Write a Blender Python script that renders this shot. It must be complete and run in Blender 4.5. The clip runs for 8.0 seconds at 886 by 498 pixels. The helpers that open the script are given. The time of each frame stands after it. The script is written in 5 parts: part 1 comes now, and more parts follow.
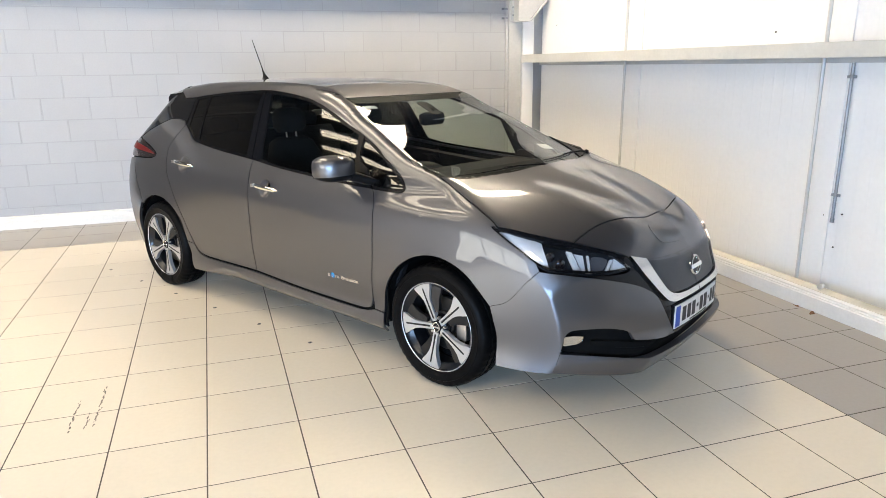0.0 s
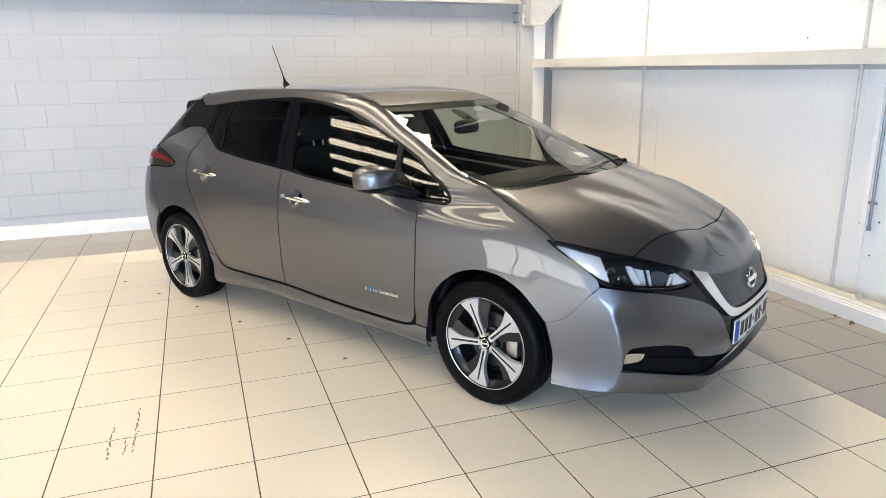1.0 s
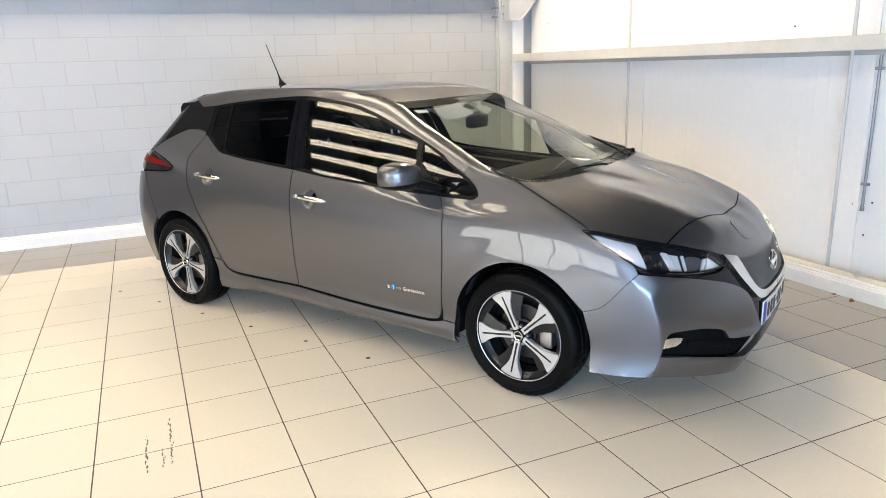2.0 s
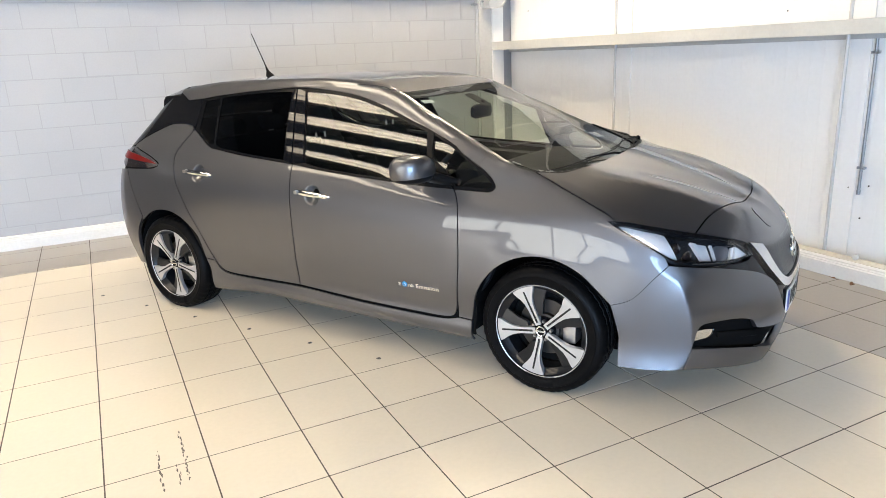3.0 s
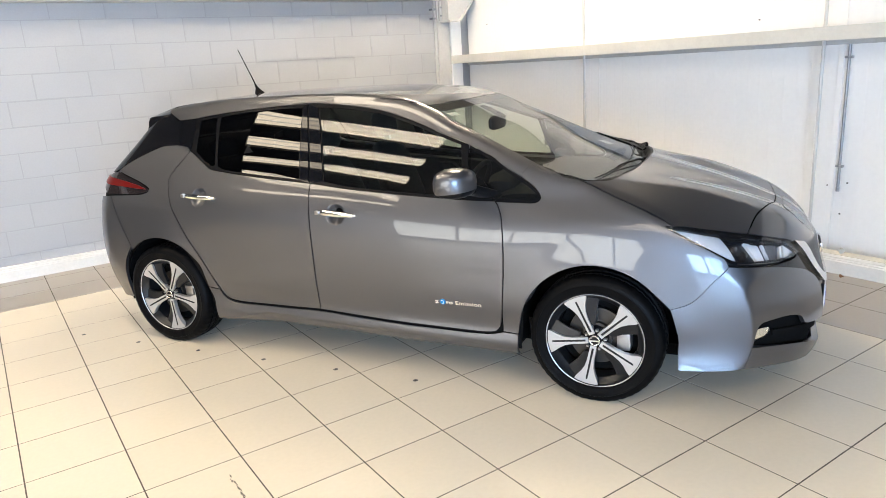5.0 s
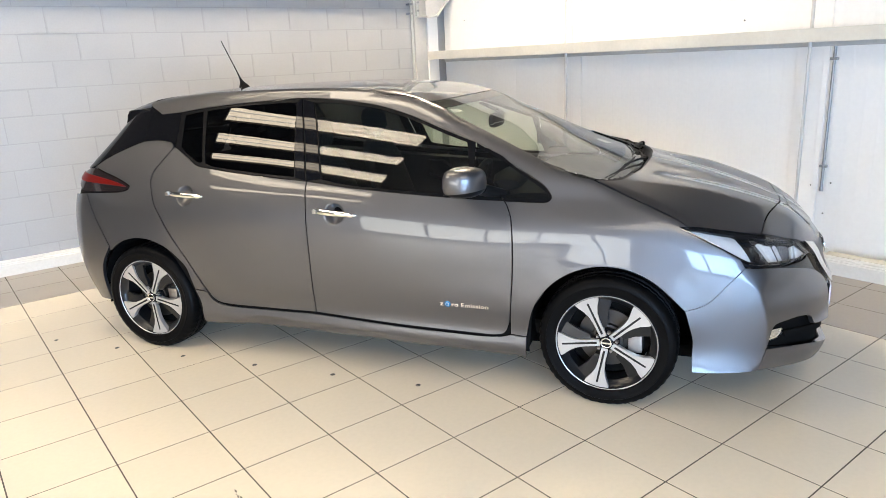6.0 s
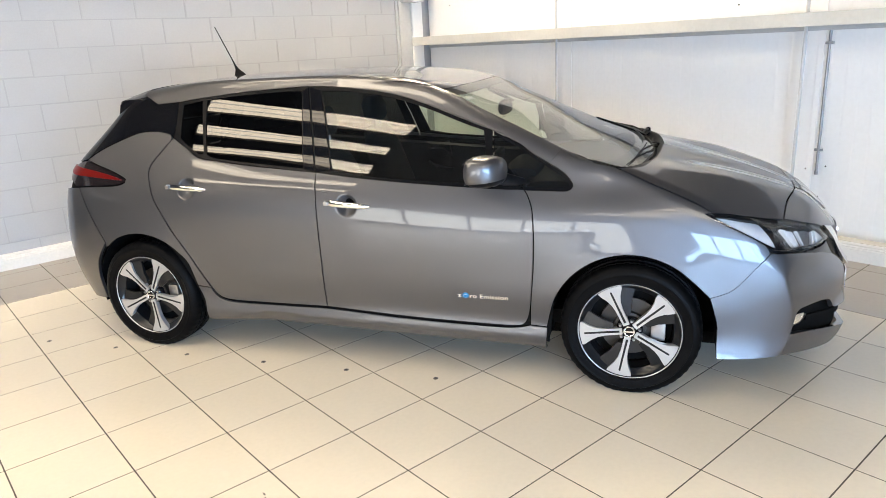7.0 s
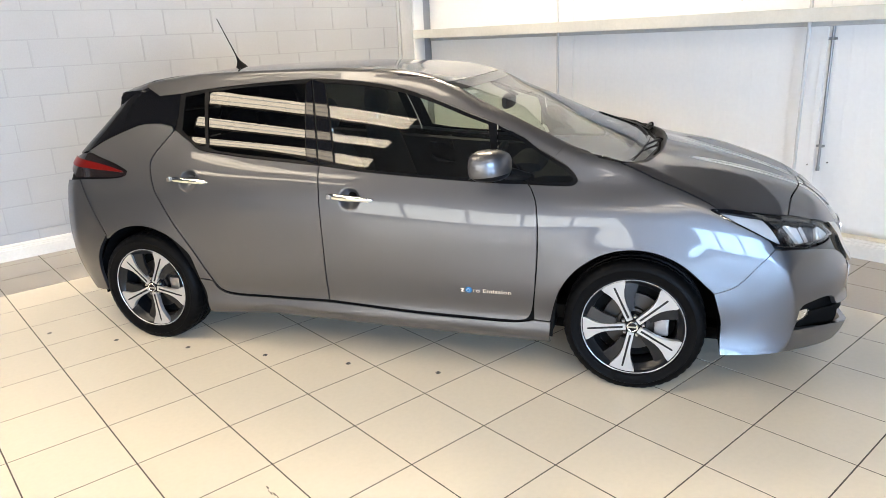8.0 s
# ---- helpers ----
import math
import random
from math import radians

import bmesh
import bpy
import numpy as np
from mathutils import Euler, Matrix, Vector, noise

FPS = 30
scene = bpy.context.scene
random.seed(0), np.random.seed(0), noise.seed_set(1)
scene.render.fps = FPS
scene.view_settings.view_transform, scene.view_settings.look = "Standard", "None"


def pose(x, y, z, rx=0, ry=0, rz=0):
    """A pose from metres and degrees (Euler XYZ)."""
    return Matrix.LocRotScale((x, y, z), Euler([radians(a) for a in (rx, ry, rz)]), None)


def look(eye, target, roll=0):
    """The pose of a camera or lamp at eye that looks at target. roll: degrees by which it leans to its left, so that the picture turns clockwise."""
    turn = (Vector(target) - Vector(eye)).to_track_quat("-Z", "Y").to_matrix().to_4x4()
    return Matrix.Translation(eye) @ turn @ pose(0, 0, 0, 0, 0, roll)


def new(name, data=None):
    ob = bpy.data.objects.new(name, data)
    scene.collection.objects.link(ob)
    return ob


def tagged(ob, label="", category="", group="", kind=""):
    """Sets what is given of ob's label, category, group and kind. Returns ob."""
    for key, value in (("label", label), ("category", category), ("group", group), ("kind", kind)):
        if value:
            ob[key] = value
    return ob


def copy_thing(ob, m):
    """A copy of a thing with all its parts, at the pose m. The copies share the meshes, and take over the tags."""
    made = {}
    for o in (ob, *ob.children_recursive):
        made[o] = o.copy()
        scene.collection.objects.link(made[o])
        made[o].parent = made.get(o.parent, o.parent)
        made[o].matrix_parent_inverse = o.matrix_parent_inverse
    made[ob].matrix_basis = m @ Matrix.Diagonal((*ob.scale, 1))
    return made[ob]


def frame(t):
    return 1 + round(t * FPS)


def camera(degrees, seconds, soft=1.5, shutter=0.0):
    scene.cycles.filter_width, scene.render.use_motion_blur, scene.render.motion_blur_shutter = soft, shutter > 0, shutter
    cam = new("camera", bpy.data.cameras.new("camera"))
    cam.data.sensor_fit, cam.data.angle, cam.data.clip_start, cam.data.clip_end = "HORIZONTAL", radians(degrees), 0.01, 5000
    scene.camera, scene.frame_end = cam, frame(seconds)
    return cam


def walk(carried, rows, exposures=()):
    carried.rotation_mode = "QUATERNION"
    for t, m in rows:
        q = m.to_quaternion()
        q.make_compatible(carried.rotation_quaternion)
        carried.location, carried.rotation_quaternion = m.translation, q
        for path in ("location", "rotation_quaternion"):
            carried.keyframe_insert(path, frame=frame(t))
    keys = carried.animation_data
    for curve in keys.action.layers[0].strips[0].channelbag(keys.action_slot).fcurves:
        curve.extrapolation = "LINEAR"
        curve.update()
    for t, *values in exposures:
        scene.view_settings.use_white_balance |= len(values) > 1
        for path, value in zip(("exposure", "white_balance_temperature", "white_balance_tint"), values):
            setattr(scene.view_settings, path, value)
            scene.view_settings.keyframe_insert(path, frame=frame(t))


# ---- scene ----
from mathutils.geometry import delaunay_2d_cdt

cam = camera(65.7, 8.0, soft=0.5)
PATH = [
    (0, (0.142, -3.757, 1.59), (0.751, -1.923, 1.073), -0.6),
    (0.5, (0.014, -3.616, 1.601), (0.643, -1.788, 1.091), -1.1),
    (1, (-0.106, -3.537, 1.616), (0.542, -1.715, 1.106), -0.6),
    (1.5, (-0.288, -3.486, 1.62), (0.429, -1.688, 1.113), -2.1),
    (2, (-0.434, -3.406, 1.609), (0.327, -1.63, 1.09), -1.9),
    (2.2, (-0.434, -3.381, 1.611), (0.312, -1.601, 1.088), -2.6),
    (3.3, (-0.713, -3.098, 1.611), (0.188, -1.401, 1.055), -3.1),
    (3.5, (-0.754, -3.058, 1.598), (0.165, -1.369, 1.046), -3.9),
    (4, (-0.922, -2.965, 1.614), (0.049, -1.308, 1.057), -3.7),
    (4.5, (-1.041, -2.881, 1.619), (-0.026, -1.247, 1.071), -3.7),
    (4.7, (-1.073, -2.844, 1.619), (-0.038, -1.218, 1.086), -3.9),
    (5.8, (-1.221, -2.601, 1.622), (-0.064, -1.055, 1.102), -2.4),
    (6, (-1.251, -2.552, 1.622), (-0.08, -1.022, 1.087), -2.7),
    (6.5, (-1.33, -2.433, 1.632), (-0.128, -0.938, 1.068), -3.1),
    (7, (-1.394, -2.344, 1.634), (-0.159, -0.88, 1.058), -3.0),
    (7.5, (-1.398, -2.325, 1.634), (-0.152, -0.875, 1.047), -3.3),
    (8, (-1.412, -2.317, 1.635), (-0.174, -0.862, 1.041), -2.6),
]
walk(cam, [(t, look(eye, target, roll)) for t, eye, target, roll in PATH])

# ---- light ----
world = bpy.data.worlds.new("sky")
scene.world = world
world.use_nodes = True
sky = world.node_tree.nodes.new("ShaderNodeTexSky")
sky.sky_type = "NISHITA"
sky.sun_disc = False
sky.sun_elevation, sky.sun_rotation = radians(42), radians(11)
world.node_tree.links.new(sky.outputs[0], world.node_tree.nodes["Background"].inputs[0])
world.node_tree.nodes["Background"].inputs[1].default_value = 0.12

sun = new("sun", bpy.data.lights.new("sun", "SUN"))
sun.data.energy, sun.data.angle, sun.data.color = 2.5, radians(0.5), (1.0, 0.95, 0.88)
sun.matrix_world = look((2, 10, 9), (0, 0, 0))

ROOF_Z, WEST, SOUTH, EAST, NORTH = 4.6, -8.0, -6.2, 4.095, 4.225


def window_light(name, at, target, sx, sy, watts, colour):
    lamp = new(name, bpy.data.lights.new(name, "AREA"))
    lamp.data.shape, lamp.data.size, lamp.data.size_y = "RECTANGLE", sx, sy
    lamp.data.energy, lamp.data.color = watts, colour
    lamp.matrix_world = look(at, target)
    return lamp


window_light("daylight_side_window", (WEST - 0.17, -3.1, 1.5), (0, -3.1, 1.5), 5.5, 2.3, 390, (1.0, 0.94, 0.88))
window_light("daylight_shopfront", (-2.95, SOUTH - 0.17, 1.15), (-2.95, 0, 1.15), 4.6, 1.85, 850, (0.43, 0.65, 1.0))

# ---- materials ----


def material(name, colour, rough=0.5, metal=0.0, coat=0.0, coat_rough=0.03, grain=0.0, grain_scale=200, stain=0.0, stain_scale=2.0,
             stain_colour=None, bump=0.0, bump_scale=300, vary=0.0, rough_vary=0.0, specular=0.5, coords="Object", island=False):
    """A Principled material: colour varied at two scales, fine relief, and, with vary, from piece to piece."""
    m = bpy.data.materials.new(name)
    m.use_nodes = True
    t = m.node_tree
    b = t.nodes["Principled BSDF"]
    b.inputs["Roughness"].default_value, b.inputs["Metallic"].default_value = rough, metal
    b.inputs["Coat Weight"].default_value, b.inputs["Coat Roughness"].default_value = coat, coat_rough
    b.inputs["Coat IOR"].default_value = 1.47
    b.inputs["Specular IOR Level"].default_value = specular
    n, l = t.nodes.new, t.links.new
    where = n("ShaderNodeNewGeometry").outputs["Position"] if coords == "World" else n("ShaderNodeTexCoord").outputs[coords]
    last = None

    def mix(factor, a, other):
        k = n("ShaderNodeMix")
        k.data_type = "RGBA"
        l(factor, k.inputs[0])
        if a is None:
            k.inputs[6].default_value = (*colour, 1)
        else:
            l(a, k.inputs[6])
        k.inputs[7].default_value = (*other, 1)
        return k.outputs[2]

    def noise(scale, detail=4, low=0.4, high=0.65, amount=1.0):
        x = n("ShaderNodeTexNoise")
        x.inputs["Scale"].default_value, x.inputs["Detail"].default_value = scale, detail
        l(where, x.inputs["Vector"])
        r = n("ShaderNodeMapRange")
        r.inputs[1].default_value, r.inputs[2].default_value, r.inputs[4].default_value = low, high, amount
        l(x.outputs[0], r.inputs[0])
        return r.outputs[0]

    b.inputs["Base Color"].default_value = (*colour, 1)
    if vary:
        o = n("ShaderNodeNewGeometry").outputs["Random Per Island"] if island else n("ShaderNodeObjectInfo").outputs["Random"]
        k = n("ShaderNodeMath")
        k.operation = "MULTIPLY"
        k.inputs[1].default_value = vary
        l(o, k.inputs[0])
        last = mix(k.outputs[0], last, tuple(c * 0.7 for c in colour))
    if stain:
        last = mix(noise(stain_scale, 6, 0.45, 0.7, stain), last, stain_colour or tuple(c * 0.6 for c in colour))
    if grain:
        last = mix(noise(grain_scale, 2, 0.35, 0.7, grain), last, tuple(c * 0.55 for c in colour))
    if last is not None:
        l(last, b.inputs["Base Color"])
    if rough_vary:
        x = noise(stain_scale * 3, 5, 0.35, 0.7, 1.0)
        r = n("ShaderNodeMapRange")
        r.inputs[3].default_value, r.inputs[4].default_value = rough, min(1, rough + rough_vary)
        l(x, r.inputs[0])
        l(r.outputs[0], b.inputs["Roughness"])
    if bump:
        x = n("ShaderNodeTexNoise")
        x.inputs["Scale"].default_value, x.inputs["Detail"].default_value = bump_scale, 3
        l(where, x.inputs["Vector"])
        u = n("ShaderNodeBump")
        u.inputs["Strength"].default_value, u.inputs["Distance"].default_value = bump, 0.002
        l(x.outputs[0], u.inputs["Height"])
        l(u.outputs[0], b.inputs["Normal"])
    return m


def glass(name, tint, gloss_rough=0.0, base=0.07):
    """Thin pane: tinted see-through, with gloss by Fresnel."""
    m = bpy.data.materials.new(name)
    m.use_nodes = True
    t = m.node_tree
    t.nodes.remove(t.nodes["Principled BSDF"])
    clear, gloss, mix, facing, power, scaled = (t.nodes.new("ShaderNode" + k) for k in ("BsdfTransparent", "BsdfGlossy", "MixShader", "LayerWeight", "Math", "Math"))
    clear.inputs[0].default_value = (*tint, 1)
    gloss.inputs["Roughness"].default_value = gloss_rough
    facing.inputs[0].default_value = 0.5
    power.operation, scaled.operation = "POWER", "MULTIPLY_ADD"
    power.inputs[1].default_value = 5.0
    scaled.inputs[1].default_value, scaled.inputs[2].default_value = 1.0 - base, base
    t.links.new(facing.outputs["Facing"], power.inputs[0])
    t.links.new(power.outputs[0], scaled.inputs[0])
    t.links.new(scaled.outputs[0], mix.inputs[0])
    t.links.new(clear.outputs[0], mix.inputs[1])
    t.links.new(gloss.outputs[0], mix.inputs[2])
    t.links.new(mix.outputs[0], t.nodes["Material Output"].inputs[0])
    return m


def glow(name, colour, strength):
    m = bpy.data.materials.new(name)
    m.use_nodes = True
    b = m.node_tree.nodes["Principled BSDF"]
    b.inputs["Base Color"].default_value = (0.8, 0.8, 0.8, 1)
    b.inputs["Emission Color"].default_value, b.inputs["Emission Strength"].default_value = (*colour, 1), strength
    return m


PAINT = material("gunmetal_paint", (0.127, 0.128, 0.139), 0.44, 0.95, coat=1.0, coat_rough=0.015, grain=0.25, grain_scale=2500)
GLOSS_BLACK = material("gloss_black", (0.006, 0.006, 0.007), 0.03, 0, coat=0.0, grain=0.2, grain_scale=60, specular=0.28)
TRIM_BLACK = material("satin_black_trim", (0.007, 0.007, 0.0075), 0.38, 0, grain=0.3, grain_scale=400, bump=0.1, bump_scale=900, specular=0.07)
FRAME_BLACK = material("window_frame_black", (0.006, 0.006, 0.0065), 0.22, 0, grain=0.2, grain_scale=300, specular=0.10)
UNDER = material("underbody_black", (0.005, 0.005, 0.005), 0.8, 0, grain=0.3, grain_scale=80, bump=0.2, bump_scale=120, specular=0.06)
RUBBER = material("tyre_rubber", (0.003, 0.003, 0.0033), 0.42, 0, grain=0.4, grain_scale=120, stain=0.25, stain_scale=9, stain_colour=(0.009, 0.0088, 0.0085), bump=0.15, bump_scale=600, specular=0.06)
MACHINED = material("machined_alloy", (0.52, 0.515, 0.51), 0.36, 0.65, grain=0.15, grain_scale=600)
GUNMETAL = material("dark_alloy", (0.012, 0.0125, 0.014), 0.30, 0.3, coat=0.3, grain=0.2, grain_scale=400, specular=0.3)
STEEL = material("brake_steel", (0.42, 0.41, 0.40), 0.4, 1.0, stain=0.5, stain_scale=14, stain_colour=(0.16, 0.12, 0.10))
CHROME = material("chrome", (0.86, 0.86, 0.87), 0.06, 1.0, grain=0.05, grain_scale=90)
GRILLE = material("grille_grey", (0.045, 0.047, 0.052), 0.42, 0.2, grain=0.3, grain_scale=900, bump=0.2, bump_scale=900)
REDLENS = material("red_lens", (0.12, 0.004, 0.003), 0.30, 0, grain=0.35, grain_scale=250, specular=0.1, coat=0.35, coat_rough=0.02)
DARKLENS = material("smoked_lens", (0.012, 0.008, 0.008), 0.10, 0, coat=1.0)
REFLECTOR = material("lamp_reflector", (0.90, 0.91, 0.92), 0.18, 0.35, grain=0.25, grain_scale=160, bump=0.6, bump_scale=55)
LAMP_SILVER = material("lamp_silver", (0.78, 0.79, 0.82), 0.20, 0.3, grain=0.25, grain_scale=120)
LAMP_GREY = material("lamp_grey", (0.10, 0.10, 0.11), 0.3, 0.3, grain=0.3, grain_scale=90)
SATIN_CHROME = material("satin_chrome", (0.66, 0.65, 0.64), 0.20, 1.0, grain=0.1, grain_scale=300)
FOG_SILVER = material("fog_reflector", (0.80, 0.80, 0.82), 0.16, 1.0, grain=0.4, grain_scale=110, bump=0.5, bump_scale=60)
LAMP_DARK = material("lamp_housing", (0.02, 0.021, 0.024), 0.25, 0.2, grain=0.2, grain_scale=200)
SEAT = material("black_seat_cloth", (0.012, 0.012, 0.0125), 0.85, 0, grain=0.4, grain_scale=500, bump=0.3, bump_scale=700, specular=0.12)
DASH = material("dashboard_plastic", (0.014, 0.014, 0.015), 0.6, 0, grain=0.3, grain_scale=500, bump=0.2, bump_scale=900, specular=0.15)
LINER = material("headlining_cloth", (0.42, 0.41, 0.39), 0.9, 0, grain=0.2, grain_scale=500)
PLATE = material("plate_white", (0.74, 0.75, 0.74), 0.35, 0, grain=0.08, grain_scale=60)
PLATE_BLUE = material("plate_blue", (0.01, 0.07, 0.42), 0.35, 0, grain=0.1, grain_scale=60)
INK = material("ink_black", (0.012, 0.012, 0.012), 0.5, 0, grain=0.2, grain_scale=80)
BADGE_BLUE = material("badge_blue", (0.01, 0.22, 0.52), 0.25, 0.2, coat=0.6, grain=0.2, grain_scale=300)
PAPER = material("paper_label", (0.62, 0.63, 0.60), 0.7, 0, grain=0.2, grain_scale=200)
GLASS_CLEAR = glass("clear_glass", (0.90, 0.95, 0.91))
GLASS_SIDE = glass("tinted_glass", (0.68, 0.75, 0.70))
# tint darkened to stand in for the unlit dashboard behind the pane
GLASS_CORNER = glass("darkened_corner_glass", (0.22, 0.25, 0.24))
GLASS_DARK = glass("privacy_glass", (0.07, 0.075, 0.08))
GLASS_LAMP = glass("lamp_glass", (0.93, 0.95, 0.97))
SHOP_GLASS = glass("shop_glass", (0.92, 0.95, 0.95))

TILE = material("cream_tile", (0.76, 0.687, 0.560), 0.27, 0, grain=0.06, grain_scale=45, stain=0.0, stain_scale=1.7, vary=0.10, rough_vary=0.0, bump=0.03, bump_scale=35, coords="World")
TILE_GREY = material("grey_tile", (0.365, 0.335, 0.293), 0.30, 0, grain=0.10, grain_scale=45, stain=0.0, stain_scale=1.7, vary=0.12, rough_vary=0.0, bump=0.03, bump_scale=35, coords="World")
GROUT = material("grout", (0.10, 0.082, 0.065), 0.9, 0, grain=0.4, grain_scale=80, stain=0.5, stain_scale=5)
BLOCK = material("painted_block", (0.425, 0.433, 0.446), 0.62, 0, grain=0.06, grain_scale=70, stain=0.10, stain_scale=1.5, vary=0.08, bump=0.5, bump_scale=130, coords="World")
MORTAR = material("painted_mortar", (0.372, 0.380, 0.390), 0.75, 0, grain=0.12, grain_scale=60, bump=0.4, bump_scale=160)
PANEL = material("white_cladding", (0.86, 0.86, 0.855), 0.40, 0, grain=0.05, grain_scale=30, stain=0.10, stain_scale=1.1, stain_colour=(0.70, 0.69, 0.66), bump=0.04, bump_scale=20)
WHITE_PAINT = material("white_gloss_paint", (0.74, 0.725, 0.69), 0.36, 0, grain=0.12, grain_scale=50, stain=0.25, stain_scale=4, stain_colour=(0.58, 0.53, 0.44), bump=0.12, bump_scale=60)
LEDGE = material("dusty_ledge", (0.70, 0.66, 0.57), 0.8, 0, grain=0.2, grain_scale=60, stain=0.4, stain_scale=5, stain_colour=(0.42, 0.36, 0.26))
# white rod paint greyed: the shading along the rods put into the colour
SHADED_TRIM = material("shaded_trim_paint", (0.60, 0.60, 0.595), 0.4, 0, grain=0.1, grain_scale=60)
DISC_STEEL = material("brake_disc_steel", (0.07, 0.066, 0.062), 0.5, 1.0, stain=0.5, stain_scale=14, stain_colour=(0.07, 0.055, 0.045))
STEEL_PAINT = material("grey_steel_paint", (0.50, 0.505, 0.50), 0.45, 0, grain=0.12, grain_scale=40, stain=0.2, stain_scale=3, bump=0.08, bump_scale=60)
RAIL_PAINT = material("cream_steel_paint", (0.64, 0.63, 0.585), 0.42, 0, grain=0.1, grain_scale=40, stain=0.2, stain_scale=2.5, bump=0.08, bump_scale=60)
GALV = material("galvanised_steel", (0.36, 0.37, 0.39), 0.42, 0.7, grain=0.35, grain_scale=90, stain=0.3, stain_scale=12)
ROOF_SHEET = material("dark_roof_sheet", (0.045, 0.045, 0.047), 0.6, 0, grain=0.1, grain_scale=20, stain=0.15, stain_scale=0.8)
PLASTER = material("plain_grey_wall", (0.09, 0.09, 0.095), 0.7, 0, grain=0.05, grain_scale=60, stain=0.12, stain_scale=0.9)
TARMAC = material("tarmac", (0.055, 0.055, 0.055), 0.9, 0, grain=0.5, grain_scale=90, stain=0.4, stain_scale=0.6)
DEBRIS = material("dry_leaf", (0.20, 0.10, 0.045), 0.8, 0, grain=0.4, grain_scale=300)
SCUFF = material("rubber_scuff", (0.13, 0.11, 0.092), 0.7, 0, grain=0.6, grain_scale=300)
ROOFLIGHT = glow("translucent_rooflight", (1.0, 0.83, 0.60), 11.3)
ROOFLIGHT_CLEAR = glow("clear_rooflight", (1.0, 0.83, 0.60), 64.0)
ROOFLIGHT_LAP = glow("doubled_rooflight", (1.0, 0.91, 0.80), 4.0)

# ---- mesh helpers ----


def link(name, me, mat, parent=None, label=""):
    if mat is not None and not me.materials:
        me.materials.append(mat)
    ob = new(name, me)
    ob.parent = parent
    return tagged(ob, label=label)


def part(name, bm, mat, parent=None, label="", smooth=None):
    """One bmesh as one mesh object, under a thing or a part."""
    bmesh.ops.recalc_face_normals(bm, faces=bm.faces)
    me = bpy.data.meshes.new(name)
    bm.to_mesh(me)
    bm.free()
    if smooth is not None:
        me.polygons.foreach_set("use_smooth", [True] * len(me.polygons))
        me.set_sharp_from_angle(angle=radians(smooth))
    return link(name, me, mat, parent, label)


def thing(name, label, category, m=Matrix(), group="", kind=""):
    ob = new(name)
    ob.matrix_world = m
    return tagged(ob, label, category, group, kind)


def add_box(bm, a, b, bevel=0.0, segments=2):
    """A box from corner a to corner b, its edges rounded."""
    r = bmesh.ops.create_cube(bm, size=1)["verts"]
    for v in r:
        v.co = Vector([(a[i] + b[i]) / 2 + v.co[i] * (b[i] - a[i]) for i in range(3)])
    if bevel:
        es = list({e for v in r for e in v.link_edges})
        bmesh.ops.bevel(bm, geom=es, offset=bevel, segments=segments, profile=0.7, affect="EDGES")
    return bm


def box(a, b, bevel=0.0, segments=2):
    return add_box(bmesh.new(), a, b, bevel, segments)


def add_tube(bm, path, radius, sides=10, cap=True):
    """A round bar along a path of points; radius may be a list."""
    path = [Vector(p) for p in path]
    radii = radius if isinstance(radius, (list, tuple)) else [radius] * len(path)
    rings = []
    for i, p in enumerate(path):
        d = (path[min(i + 1, len(path) - 1)] - path[max(i - 1, 0)]).normalized()
        side = d.orthogonal().normalized() if i == 0 else (side - d * side.dot(d)).normalized()
        up = d.cross(side)
        rings.append([bm.verts.new(p + radii[i] * (math.cos(a) * side + math.sin(a) * up)) for a in [2 * math.pi * k / sides for k in range(sides)]])
    for r, s in zip(rings, rings[1:]):
        for k in range(sides):
            bm.faces.new((r[k], r[(k + 1) % sides], s[(k + 1) % sides], s[k]))
    if cap:
        bm.faces.new(rings[0][::-1])
        bm.faces.new(rings[-1])
    return bm


def tube(path, radius, sides=10):
    return add_tube(bmesh.new(), path, radius, sides)


def add_prism(bm, outline, to_low, to_high):
    """A prism: the outline's points taken to space by two functions."""
    lo = [bm.verts.new(to_low(*p)) for p in outline]
    hi = [bm.verts.new(to_high(*p)) for p in outline]
    n = len(lo)
    bm.faces.new(lo[::-1])
    bm.faces.new(hi)
    for k in range(n):
        bm.faces.new((lo[k], lo[(k + 1) % n], hi[(k + 1) % n], hi[k]))
    return bm


def revolve(profile, steps=64, closed=False):
    """Profile of (radius, y) turned about the y axis."""
    bm = bmesh.new()
    rings = []
    for k in range(steps):
        a = 2 * math.pi * k / steps
        rings.append([bm.verts.new((r * math.cos(a), y, r * math.sin(a))) for r, y in profile])
    n = len(profile)
    for k in range(steps):
        p, q = rings[k], rings[(k + 1) % steps]
        for i in range(n if closed else n - 1):
            j = (i + 1) % n
            bm.faces.new((p[i], p[j], q[j], q[i]))
    return bm


# ---- the hall: floor, walls, steelwork ----
PITCH = 0.404



def setting(ob, label, category):
    return tagged(ob, label, category, kind="structure")


floor = setting(part("floor", box((WEST - 0.3, SOUTH - 0.3, -0.15), (EAST + 0.3, NORTH + 0.3, -0.0009)), GROUT), "cream ceramic tiled showroom floor with a grey tile border", "floor")


